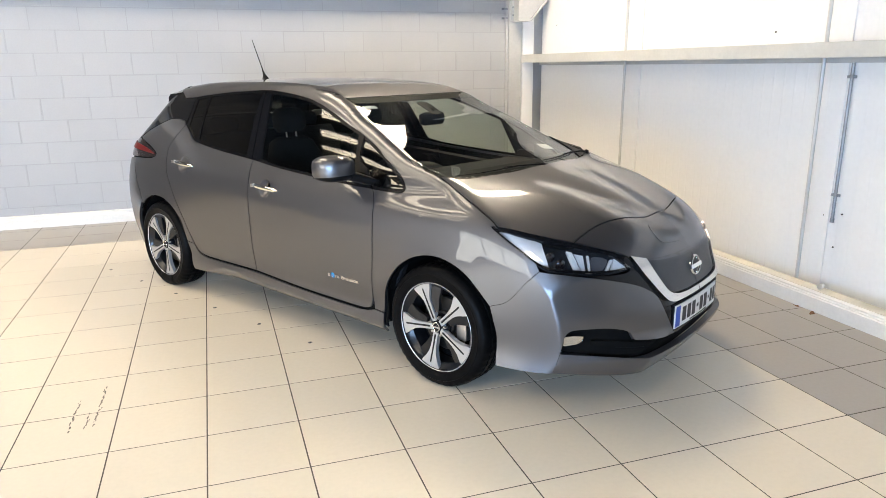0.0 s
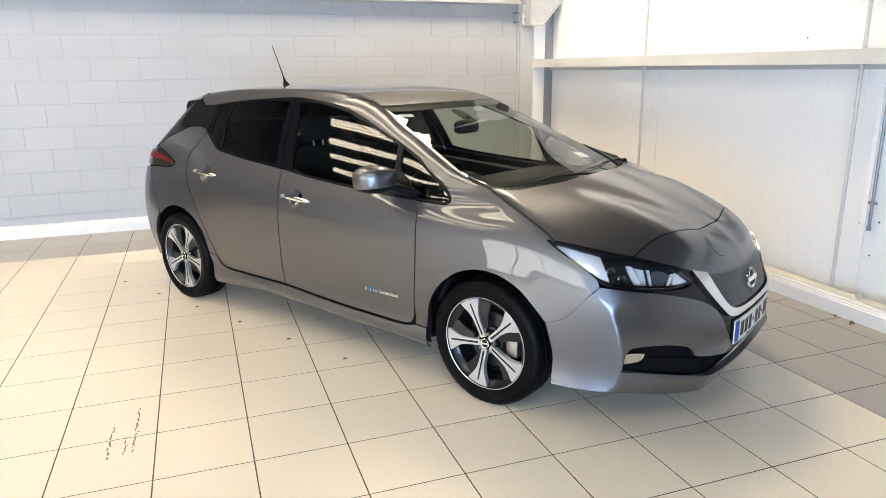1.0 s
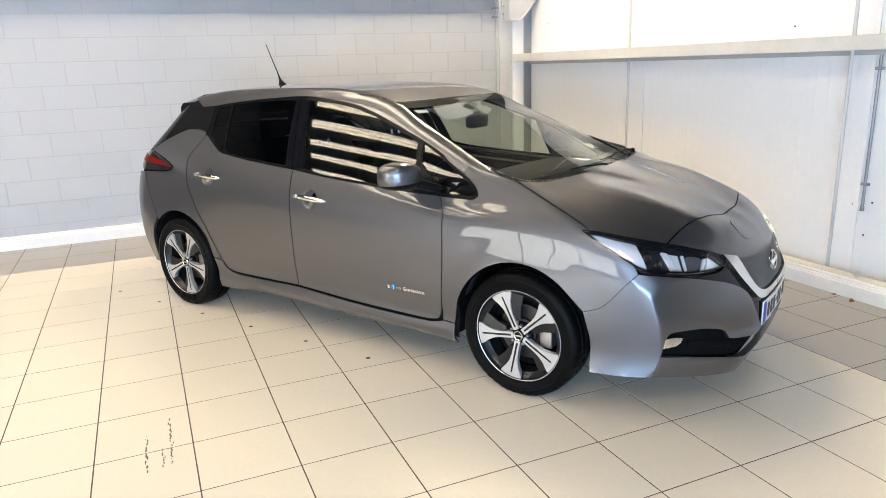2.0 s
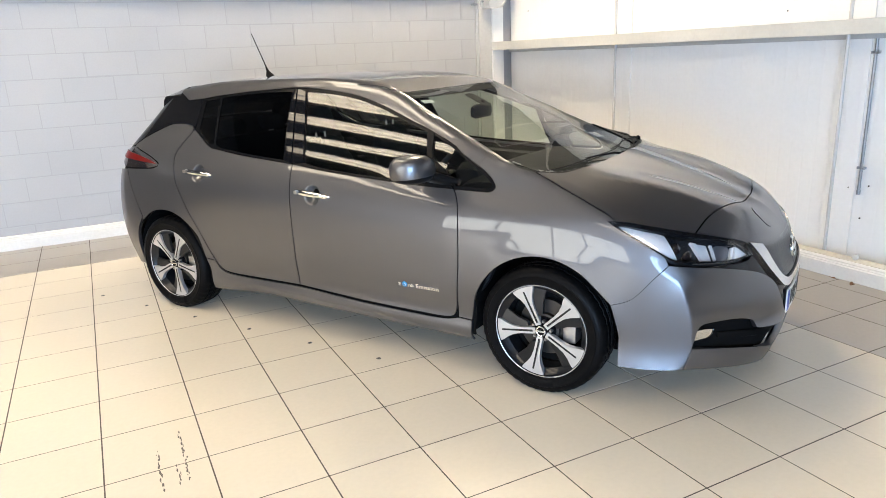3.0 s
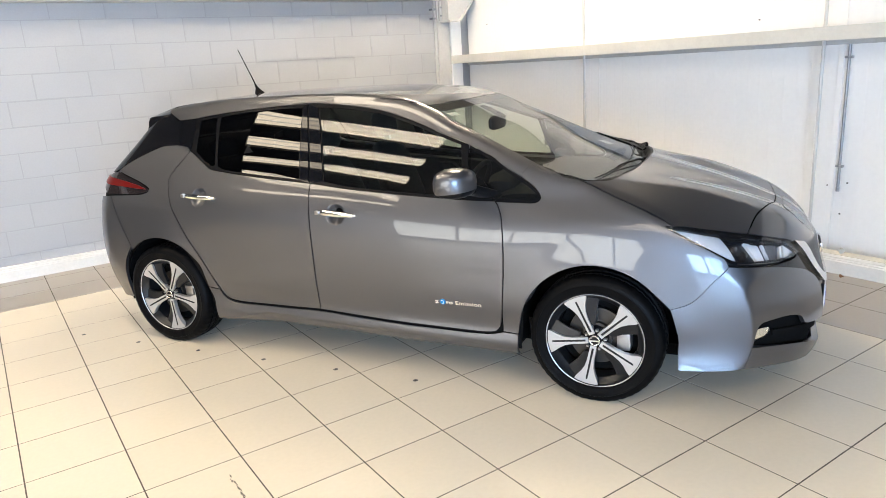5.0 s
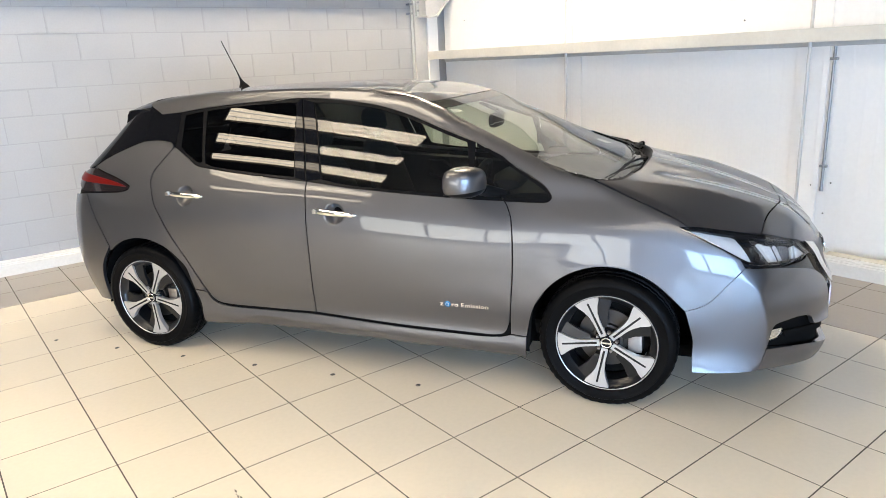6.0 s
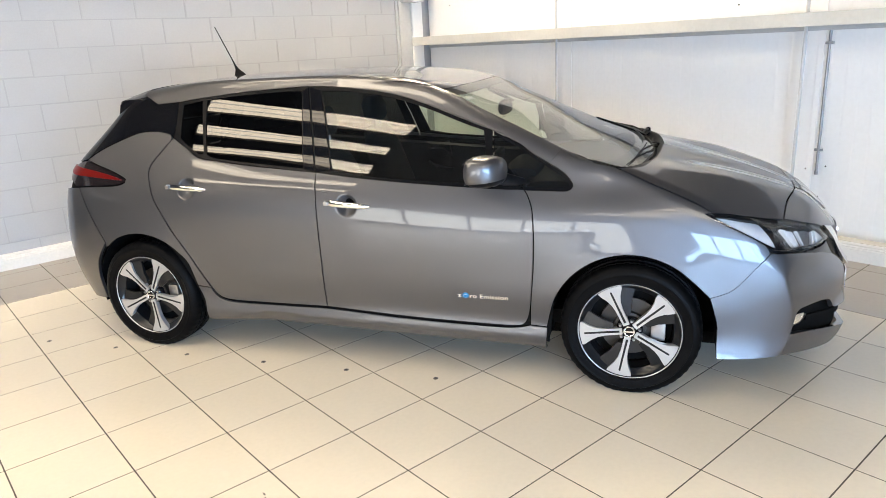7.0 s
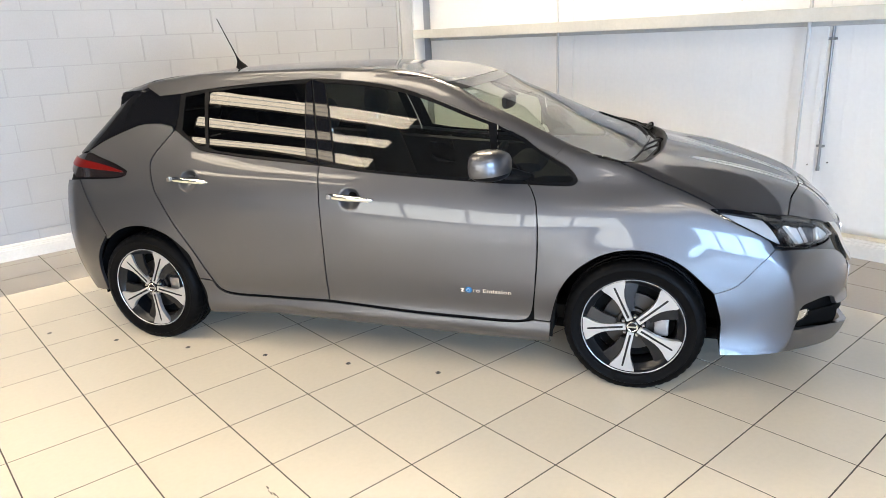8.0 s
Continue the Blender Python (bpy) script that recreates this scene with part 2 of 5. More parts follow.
def tile_mesh(name, sx, sy, mat):
    g = 0.0029
    bm = box((g, g, -0.010), (sx - g, sy - g, 0.0))
    top = [e for e in bm.edges if all(abs(v.co.z) < 1e-6 for v in e.verts)]
    bmesh.ops.bevel(bm, geom=top, offset=0.0006, segments=1, affect="EDGES")
    me = bpy.data.meshes.new(name)
    bm.to_mesh(me)
    bm.free()
    me.materials.append(mat)
    return me


# panelled wall of white cladding, with shallow ribs
def ribbed_wall():
    bm = bmesh.new()
    y0, y1, z1 = SOUTH, NORTH, ROOF_Z + 0.2
    n = int((y1 - y0) / 0.10)
    cols = []
    for i in range(n + 1):
        for k, d in ((0.0, 0.0), (0.80, 0.0), (0.86, 0.0007), (0.94, 0.0007)):
            y = y0 + (i + k) * 0.10
            if y <= y1:
                cols.append((y, EAST - d))
    lo = [bm.verts.new((x, y, 0)) for y, x in cols]
    hi = [bm.verts.new((x, y, z1)) for y, x in cols]
    for a in range(len(cols) - 1):
        bm.faces.new((lo[a], lo[a + 1], hi[a + 1], hi[a]))
    bk = [bm.verts.new(c) for c in ((EAST + 0.2, y0, 0), (EAST + 0.2, cols[-1][0], 0), (EAST + 0.2, cols[-1][0], z1), (EAST + 0.2, y0, z1))]
    bm.faces.new(bk)
    bm.faces.new((lo[0], hi[0], bk[3], bk[0]))
    bm.faces.new((lo[-1], bk[1], bk[2], hi[-1]))
    return bm


setting(part("wall_east", ribbed_wall(), PANEL), "white ribbed insulated cladding panels behind a steel rail", "wall")
BLOCK_END = -2.793  # the block wall ends here; past it an unseen dark wall is added for dark reflections
wall_north = setting(part("wall_north", box((BLOCK_END, NORTH + 0.005, -0.1), (EAST + 0.2, NORTH + 0.25, ROOF_Z + 0.2)), MORTAR), "white painted concrete block wall", "wall")
setting(part("wall_northwest", box((WEST - 0.3, NORTH + 0.002, -0.1), (BLOCK_END - 0.002, NORTH + 0.25, ROOF_Z + 0.2)), ROOF_SHEET), "unseen dark wall past the block wall, added to darken reflections", "wall")


def wall_with_opening(name, along_x, at, lo, hi, a, b, z0, z1, label):
    """A plain wall of thickness 0.2 with one opening from a to b, z0 to z1."""
    bm = bmesh.new()
    for p, q, r, s in ((lo, a, 0, ROOF_Z + 0.2), (b, hi, 0, ROOF_Z + 0.2), (a, b, 0, z0), (a, b, z1, ROOF_Z + 0.2)):
        if q - p > 0.001 and s - r > 0.001:
            if along_x:
                add_box(bm, (p, at - 0.2, r), (q, at, s))
            else:
                add_box(bm, (at - 0.2, p, r), (at, q, s))
    return setting(part(name, bm, PLASTER), label, "wall")


wall_with_opening("wall_south", True, SOUTH, WEST - 0.2, EAST + 0.2, -5.3, -0.6, 0.2, 2.1, "plain grey wall with a wide glazed shopfront")
wall_with_opening("wall_west", False, WEST, SOUTH, NORTH, -5.9, -0.3, 0.3, 2.7, "plain grey wall with a wide window")


def glazing(name, along_x, at, a, b, z0, z1, bays, label):
    w = thing(name, label, "window", kind="structure")
    put = (lambda u, d, z: (u, at + d, z)) if along_x else (lambda u, d, z: (at + d, u, z))
    step_u = (b - a) / bays
    bars = [(a + k * step_u - 0.03, a + k * step_u + 0.03, z0, z1) for k in range(bays + 1)] + [(a, b, z0, z0 + 0.06), (a, b, z1 - 0.06, z1), (a, b, 2.3, 2.36)]
    for u0, u1, v0, v1 in bars:
        part("window_frame", box(put(max(u0, a), -0.14, v0), put(min(u1, b), -0.06, v1), 0.004), GALV, w)
    for k in range(bays):
        pane = part("pane", box(put(a + k * step_u + 0.03, -0.105, z0 + 0.06), put(a + (k + 1) * step_u - 0.03, -0.095, z1 - 0.06)), SHOP_GLASS, w)
        pane.visible_shadow = False
    return w


glazing("window_1", True, SOUTH, -5.3, -0.6, 0.2, 2.1, 4, "aluminium framed glazed shopfront, daylight behind")
glazing("window_2", False, WEST, -5.9, -0.3, 0.3, 2.7, 5, "aluminium framed side window, daylight behind")
setting(part("ground", box((-80, -80, -0.32), (80, SOUTH - 0.3, -0.2)), TARMAC), "dark tarmac forecourt outside the shopfront", "ground")

# unseen dark sheets added over the upper walls to cut bounce and reflections
setting(part("wall_upper", box((WEST, NORTH - 0.05, 2.62), (EAST - 0.06, NORTH, ROOF_Z)), ROOF_SHEET), "unseen dark sheet above the block wall, added to cut bounce light", "wall")

setting(part("wall_upper", box((EAST - 0.05, SOUTH, 2.62), (EAST - 0.01, NORTH - 0.06, ROOF_Z)), ROOF_SHEET), "unseen dark sheet above the white cladding, added to cut bounce light", "wall")

# roof with rooflight strips between purlins
# the second, southern strip is unseen, added to light floor and car front
STRIPS = ((0.05, 3.05), (-5.9, -3.4))
CLEAR_Y = 1.45
NEAR_PANE = (-1.40, -0.50)
roof_bm = bmesh.new()
edges_y = [SOUTH - 0.2, STRIPS[1][0], STRIPS[1][1], STRIPS[0][0], STRIPS[0][1], NORTH + 0.25]
for a, b in ((0, 1), (2, 3), (4, 5)):
    add_box(roof_bm, (WEST - 0.2, edges_y[a], ROOF_Z), (EAST + 0.2, edges_y[b], ROOF_Z + 0.12))
setting(part("ceiling", roof_bm, ROOF_SHEET), "dark shed roof with translucent rooflight strips", "ceiling")
for y0, y1 in STRIPS:
    strip = thing("rooflight", "translucent glowing corrugated rooflight strip between steel purlins, the southern one added", "rooflight", kind="structure")
    if y0 > 0:
        part("pane", box((2.20, CLEAR_Y, ROOF_Z + 0.03), (2.98, y1, ROOF_Z + 0.05)), ROOFLIGHT_CLEAR, strip)
        for x in (2.33, 2.47, 2.61, 2.77):
            part("lap", box((x, CLEAR_Y, ROOF_Z + 0.015), (x + 0.03, y1, ROOF_Z + 0.025)), ROOFLIGHT_LAP, strip)
        part("liner", box((2.202, y0, ROOF_Z), (2.978, CLEAR_Y, ROOF_Z + 0.10), 0.004), ROOF_SHEET, strip)
    start, count = (-2.50, 5) if y0 > 0 else (-0.50, 6)
    if y0 > 0:
        part("pane", box((NEAR_PANE[0], y0, ROOF_Z + 0.03), (NEAR_PANE[1], y1, ROOF_Z + 0.05)), ROOFLIGHT, strip)
        for d in (0.12, 0.30, 0.50, 0.68):
            part("lap", box((NEAR_PANE[0] + d, y0, ROOF_Z + 0.01), (NEAR_PANE[0] + d + 0.03, y1, ROOF_Z + 0.025)), ROOFLIGHT_LAP, strip)
        part("liner", box((start, y0, ROOF_Z - 0.02), (NEAR_PANE[0], y1, ROOF_Z + 0.10), 0.004), ROOF_SHEET, strip)
    part("liner", box((NEAR_PANE[1] if y0 > 0 else start, y0, ROOF_Z - 0.02), (2.20 if y0 > 0 else 2.98, y1, ROOF_Z + 0.10), 0.004), ROOF_SHEET, strip)
    for k in range(count):
        x1 = start - 1.0 * k
        part("pane", box((max(x1 - 0.47, WEST - 0.2), y0, ROOF_Z + 0.03), (x1, y1, ROOF_Z + 0.05)), ROOFLIGHT, strip)
        part("purlin", box((x1 - 1.0, y0, ROOF_Z - 0.04), (x1 - 0.47, y1, ROOF_Z + 0.10), 0.004), ROOF_SHEET, strip)
        for d in (0.12, 0.30):
            part("lap", box((x1 - d - 0.03, y0, ROOF_Z + 0.01), (x1 - d, y1, ROOF_Z + 0.025)), ROOFLIGHT_LAP, strip)
    part("liner", box((WEST - 0.2, y0, ROOF_Z), (start - count + 0.0, y1, ROOF_Z + 0.12)), ROOF_SHEET, strip)
    part("end_cap", box((2.98, y0, ROOF_Z), (EAST + 0.2, y1, ROOF_Z + 0.12)), ROOF_SHEET, strip)

# steel column in the corner, its haunch, the wall rail and the beam over the blocks
column = thing("steel_column", "grey painted steel column in the corner with a bolted haunch", "column", kind="structure")
part("web", box((3.645, 4.185, 0.0), (3.815, 4.222, ROOF_Z), 0.004), STEEL_PAINT, column)
part("flange", box((3.612, 4.205, 0.0), (3.643, 4.222, ROOF_Z), 0.003), STEEL_PAINT, column)
part("casing", box((3.818, 4.165, 0.0), (3.965, 4.222, ROOF_Z), 0.003), PANEL, column, "white boxed corner casing")
for z in (0.30, 0.75, 1.20, 1.52, 1.80):
    part("bolt", tube([(3.806, 4.188, z), (3.806, 4.180, z)], 0.006, 6), GALV, column)
part("end_plate", box((3.660, 4.150, 2.10), (3.690, 4.184, 3.2), 0.004), STEEL_PAINT, column, "bolted steel end plate")
bm = bmesh.new()
add_prism(bm, ((3.692, 2.10), (3.840, 2.10), (4.085, 2.375), (4.085, 3.2), (3.692, 3.2)), lambda x, z: (x, 4.02, z), lambda x, z: (x, 4.18, z))
part("haunch", bm, STEEL_PAINT, column, "diagonal steel haunch", smooth=30)
bm = bmesh.new()
add_prism(bm, ((3.686, 2.084), (3.846, 2.084), (4.088, 2.358), (4.088, 2.378), (3.838, 2.098), (3.686, 2.098)), lambda x, z: (x, 3.985, z), lambda x, z: (x, 4.183, z))
part("haunch_flange", bm, STEEL_PAINT, column, "flat steel flange under the haunch", smooth=30)
for z in (2.16, 2.25, 2.34, 2.43):
    part("bolt", tube([(3.676, 4.152, z), (3.676, 4.134, z)], 0.012, 6), GALV, column)
beam = thing("steel_beam", "grey painted steel beam along the top of the block wall", "beam", kind="structure")
part("flange", box((WEST, 4.06, 2.325), (3.60, 4.223, 2.342), 0.003), STEEL_PAINT, beam)
part("web", box((WEST, 4.135, 2.342), (3.60, 4.150, 2.56), 0.002), STEEL_PAINT, beam)
part("flange", box((WEST, 4.06, 2.56), (3.60, 4.223, 2.577), 0.003), STEEL_PAINT, beam)
for z in (2.12, 2.22):
    part("bracket", box((3.560, 4.15, z), (3.612, 4.22, z + 0.022), 0.004), GALV, beam)

rail = thing("wall_rail", "cream painted steel channel rail running along the cladding", "rail", kind="structure")
RX = 3.812
part("face", box((RX, SOUTH, 1.613), (RX + 0.006, 4.184, 1.706), 0.002), RAIL_PAINT, rail)
part("flange", box((RX + 0.004, SOUTH, 1.700), (EAST - 0.002, 4.16, 1.706), 0.0015), RAIL_PAINT, rail)
part("flange", box((RX + 0.004, SOUTH, 1.613), (RX + 0.115, 4.16, 1.619), 0.0015), RAIL_PAINT, rail)
part("lip", box((4.045, SOUTH, 1.580), (EAST - 0.002, 4.16, 1.640), 0.002), STEEL_PAINT, rail, "dark grey angle behind the rail")

# skirtings: moulded fronts, and the ledge behind the panelled wall's
PROFILE = ((0.0, 0.0), (0.0, 0.090), (0.006, 0.096), (0.006, 0.104), (0.014, 0.110), (0.014, 0.120), (0.024, 0.128))


def skirting(depth, front, back_of):
    outline = [(d, z) for d, z in PROFILE] + [(depth, 0.130), (depth, 0.0)]
    bm = bmesh.new()
    add_prism(bm, outline, front, back_of)
    return bm


setting(part("baseboard", skirting(0.05, lambda d, z: (BLOCK_END, 4.175 + d, z), lambda d, z: (3.61, 4.175 + d, z)), WHITE_PAINT), "white moulded skirting under the block wall", "skirting")
setting(part("baseboard", skirting(0.125, lambda d, z: (3.79 + d, SOUTH, z), lambda d, z: (3.79 + d, 4.165, z)), WHITE_PAINT), "white moulded plinth skirting with a dusty ledge", "skirting")
setting(part("trim", box((3.820, SOUTH, 0.130), (3.916, 4.16, 0.134), 0.0015), LEDGE), "dusty beige ledge on top of the plinth skirting", "ledge")

# upright tie rods between floor, rail and roof, and cover strips on the cladding behind them
for y in (-0.155, 2.157, -2.467, -4.779):
    rod = thing("tie_rod", "thin white painted round steel rod standing off the cladding", "rod", kind="structure")
    for z0, z1 in ((0.0, 1.700), (1.706, ROOF_Z)):
        part("rod", tube([(3.965, y, z0), (3.965, y, z1)], 0.0125, 12), SHADED_TRIM, rod, smooth=40)
    setting(part("trim", box((EAST - 0.012, y - 0.090, 0.0), (EAST - 0.002, y - 0.050, 1.580), 0.003), PANEL), "flat white cover strip over the cladding joint", "trim")
    setting(part("trim", box((EAST - 0.012, y - 0.090, 1.706), (EAST - 0.002, y - 0.050, ROOF_Z), 0.003), PANEL), "flat white cover strip over the cladding joint", "trim")

CX, CY = 4.076, -0.283
conduit = thing("cable_conduit", "grey galvanised cable conduit clipped to the white cladding", "conduit")
part("pipe", tube([(CX, CY, 0.55), (CX, CY, 1.580)], 0.0105, 12), GALV, conduit, smooth=40)
part("pipe_end", tube([(CX, CY, 0.535), (CX, CY, 0.565)], 0.0135, 12), GALV, conduit, smooth=40)
for z in (0.722, 1.493):
    clip = part("saddle_clip", box((CX - 0.012, CY - 0.027, z - 0.009), (EAST - 0.004, CY + 0.027, z + 0.009), 0.004), GALV, conduit)
    part("screw", tube([(CX - 0.010, CY - 0.021, z), (CX - 0.018, CY - 0.021, z)], 0.004, 8), GALV, clip)
for y, z in ((-0.305, 0.365), (-0.20, 0.57), (-0.34, 0.60), (0.42, 1.80), (3.82, 2.03)):
    tagged(part("wall_hole", tube([(EAST - 0.001, y, z), (EAST - 0.006, y, z)], 0.006, 8), INK), "small dark screw hole in the cladding", "hole", group="screw holes")
stub = thing("pipe_stub", "short cream plastic pipe stub on the ledge", "pipe")
part("stub", tube([(3.855, -0.455, 0.148), (3.915, -0.425, 0.148)], 0.014, 10), WHITE_PAINT, stub, smooth=40)
part("collar", tube([(3.855, -0.455, 0.153), (3.868, -0.4485, 0.153)], 0.019, 10), WHITE_PAINT, stub, smooth=40)
leaf_bm = bmesh.new()
pts = [leaf_bm.verts.new((0.026 * math.cos(a) * (1 + 0.25 * math.sin(3 * a)), 0.016 * math.sin(a), 0.006 + 0.006 * math.sin(2 * a))) for a in [2 * math.pi * k / 14 for k in range(14)]]
low = [leaf_bm.verts.new((v.co.x * 0.96, v.co.y * 0.96, v.co.z - 0.003)) for v in pts]
leaf_bm.faces.new(pts)
leaf_bm.faces.new(low[::-1])
for k in range(14):
    leaf_bm.faces.new((pts[k], low[k], low[(k + 1) % 14], pts[(k + 1) % 14]))
leaf = tagged(part("dry_leaf", leaf_bm, DEBRIS), "small dry brown leaf on the floor tiles", "leaf", group="floor litter")
leaf.matrix_world = pose(3.752, -0.520, 0.0, 0, 0, 25)
copy_thing(leaf, pose(3.772, -0.365, 0.0, 0, 0, 100) @ Matrix.Diagonal((0.8, 0.6, 0.7, 1)))

# dark plugs in a row beside the car, and rubber scuffs
for k in range(6):
    x, y = -0.742 + 0.2655 * k, 2.218 - 0.421 * k
    plug = thing("floor_plug", "small dark round plug set in a floor tile", "floor plug", pose(x, y, 0), group="floor plugs")
    part("cap", revolve([(0.0005, 0), (0.008, 0.0)], 14), INK, plug).matrix_local = pose(0, 0, 0.0024, 90)
    part("rim", revolve([(0.008, 0.0), (0.0095, 0.0012), (0.012, 0.001), (0.0135, 0)], 20), GRILLE, plug, smooth=40).matrix_local = pose(0, 0, 0.0012, 90)
rng = random.Random(5)
for (x0, y0), (x1, y1), n in (((-0.491, -0.12), (-0.50, -0.55), 26), ((-0.597, -0.24), (-0.597, -0.57), 16), ((-0.53, -0.40), (-0.53, -0.56), 6)):
    bm = bmesh.new()
    for k in range(n):
        t = (k + rng.random()) / n
        x, y = x0 + (x1 - x0) * t + rng.gauss(0, 0.004), y0 + (y1 - y0) * t
        l_, w_ = rng.uniform(0.008, 0.028) * (1.2 - abs(t - 0.6)), rng.uniform(0.0015, 0.005)
        a = [(-w_, 0), (0, l_), (w_, 0.3 * l_), (0.2 * w_, -0.7 * l_)]
        add_prism(bm, a, lambda u, v: (x + u, y + v, 0.0002), lambda u, v: (x + u, y + v, 0.0007))
    tagged(part("rubber_scuff", bm, SCUFF), "dark broken rubber scuff mark on the floor tiles", "scuff mark", group="scuff marks", kind="stuff")


# ---- the car's body as one smooth solid: x ahead, y sideways (both halves alike), z up, front axle at x = 1.35 ----
def spline_basis(xs, x):
    """Natural cubic spline through knots xs: the weight of each knot at x."""
    xs = np.asarray(xs, float)
    n = len(xs)
    h = np.diff(xs)
    a = np.zeros((n, n))
    r = np.zeros((n, n))
    a[0, 0] = a[-1, -1] = 1
    for i in range(1, n - 1):
        a[i, i - 1], a[i, i], a[i, i + 1] = h[i - 1], 2 * (h[i - 1] + h[i]), h[i]
        r[i, i - 1] += 6 / h[i - 1]
        r[i, i] -= 6 / h[i - 1] + 6 / h[i]
        r[i, i + 1] += 6 / h[i]
    bend = np.linalg.solve(a, r)
    x = np.clip(np.asarray(x, float), xs[0], xs[-1])
    k = np.clip(np.searchsorted(xs, x) - 1, 0, n - 2)
    hk = h[k]
    p, q = (xs[k + 1] - x) / hk, (x - xs[k]) / hk
    eye = np.eye(n)
    return (p[..., None] * eye[k] + q[..., None] * eye[k + 1]
            + ((p ** 3 - p) * hk ** 2 / 6)[..., None] * bend[k] + ((q ** 3 - q) * hk ** 2 / 6)[..., None] * bend[k + 1])


def spline(xs, ys, x):
    return spline_basis(xs, x) @ np.asarray(ys, float)


def smin(a, b, k):
    h = np.maximum(k - np.abs(a - b), 0) / k
    return np.minimum(a, b) - h * h * k / 4


def smax(a, b, k):
    return -smin(-a, -b, k)


def step(a, b, x):
    t = np.clip((x - a) / (b - a), 0, 1)
    return t * t * (3 - 2 * t)


SIDE_X = (-2.2, -1.9, -1.5, -1.2, -0.7, -0.2, 0.4, 0.9, 1.3, 1.7, 2.0, 2.2)
SIDE = {
    0.16: (0.64, 0.76, 0.84, 0.845, 0.81, 0.805, 0.805, 0.81, 0.85, 0.890, 0.815, 0.72),
    0.24: (0.66, 0.78, 0.855, 0.862, 0.846, 0.846, 0.846, 0.848, 0.858, 0.868, 0.803, 0.72),
    0.30: (0.68, 0.79, 0.86, 0.865, 0.838, 0.838, 0.838, 0.840, 0.857, 0.858, 0.80, 0.72),
    0.40: (0.7, 0.81, 0.865, 0.8633, 0.853, 0.8457, 0.8458, 0.852, 0.857, 0.857, 0.805, 0.735),
    0.58: (0.74, 0.83, 0.87, 0.8698, 0.8645, 0.86, 0.8592, 0.861, 0.8606, 0.854, 0.812, 0.75),
    0.76: (0.74, 0.825, 0.862, 0.8648, 0.8631, 0.8598, 0.8572, 0.8547, 0.8488, 0.835, 0.785, 0.73),
    0.88: (0.72, 0.8, 0.835, 0.8461, 0.8538, 0.8526, 0.8448, 0.8335, 0.8195, 0.798, 0.74, 0.69),
    0.97: (0.7, 0.775, 0.8, 0.8091, 0.8162, 0.8134, 0.7986, 0.7799, 0.7638, 0.75, 0.7, 0.65),
}
# above the belt the side leans in: quadratics of the height, one for each of the outer stations, cubic along the doors between
GLASS_ENDS = {0: (0.5942, -0.6049, -0.4081), 1: (0.6644, -0.6208, -0.3437), 9: (0.6213, -0.5071, -0.1277), 10: (0.5721, -0.5079, 0.1783), 11: (0.5222, -0.4452, 0.2268)}
GLASS_MIDDLE = ((0.7038, -0.01593, -0.01727, -0.00171), (-0.51437, 0.03251, -0.01647, -0.01365), (-0.25525, 0.03494, 0.01285, 0.04206))


def glass_row(z):
    h = z - 1.2
    row = []
    for k, x in enumerate(SIDE_X):
        if k in GLASS_ENDS:
            a, b, c = GLASS_ENDS[k]
            row.append(a + b * h + c * h * h)
        else:
            row.append(sum((a + b * x + c * x ** 2 + d * x ** 3) * h ** q for q, (a, b, c, d) in enumerate(GLASS_MIDDLE)))
    return tuple(row)


# the shoulder under the belt turns over evenly between the door's flat and the leaning glass
turned = {z: list(SIDE[z]) for z in (0.88, 0.97)}
belt, belt_up = glass_row(1.04), glass_row(1.06)
for k, share in ((2, 0.6), (3, 1), (4, 1), (5, 1), (6, 1), (7, 0.6)):
    lean = (belt[k] - belt_up[k]) / 0.02
    start = 1.04 - (SIDE[0.76][k] - belt[k]) / lean - 0.10
    for z, row in turned.items():
        h = min(max(z - start, 0), 0.20)
        row[k] += share * (SIDE[0.76][k] - lean * h * h / 0.40 - lean * max(z - start - 0.20, 0) - row[k])
SIDE.update({z: tuple(row) for z, row in turned.items()})
SIDE.update({z: glass_row(z) for z in (1.04, 1.14, 1.24, 1.34, 1.46)})
SIDE_Z = tuple(SIDE)
HANDLES = ((-0.045, 0.872), (-1.008, 0.940))
AXLES, AXLE_Z = (1.35, -1.35), 0.310
SILL_FOLD = (0.190, 0.262)


def side_width(x, z):
    """Half the body's width."""
    rows = spline_basis(SIDE_X, x) @ np.array([SIDE[k] for k in SIDE_Z]).T
    w = (rows * spline_basis(SIDE_Z, z)).sum(-1)
    for ax in AXLES:  # flared wheel arches
        r = np.hypot(x - ax, z - AXLE_Z)
        w = w + 0.065 * (smax(0.470 - r, 0 * r, 0.03) - smax(0.36 - r, 0 * r, 0.03)) * step(0.25, 0.50, z)
    fold = SILL_FOLD[0] + (SILL_FOLD[1] - SILL_FOLD[0]) * step(-0.93, -0.55, x) - 0.055 * np.clip((x + 0.55) / 1.45, 0, 1)
    w = w - 0.55 * np.maximum(fold - z, 0) * step(-0.99, -0.93, x) * (1 - step(0.94, 0.98, x))  # the sill turns under below its fold
    for hx, hz in HANDLES:  # hollows behind the door handles
        w = w - 0.040 * (1 - step(0.30, 1.0, np.hypot((x - hx) / 0.062, (z - hz) / 0.058)))
    return w


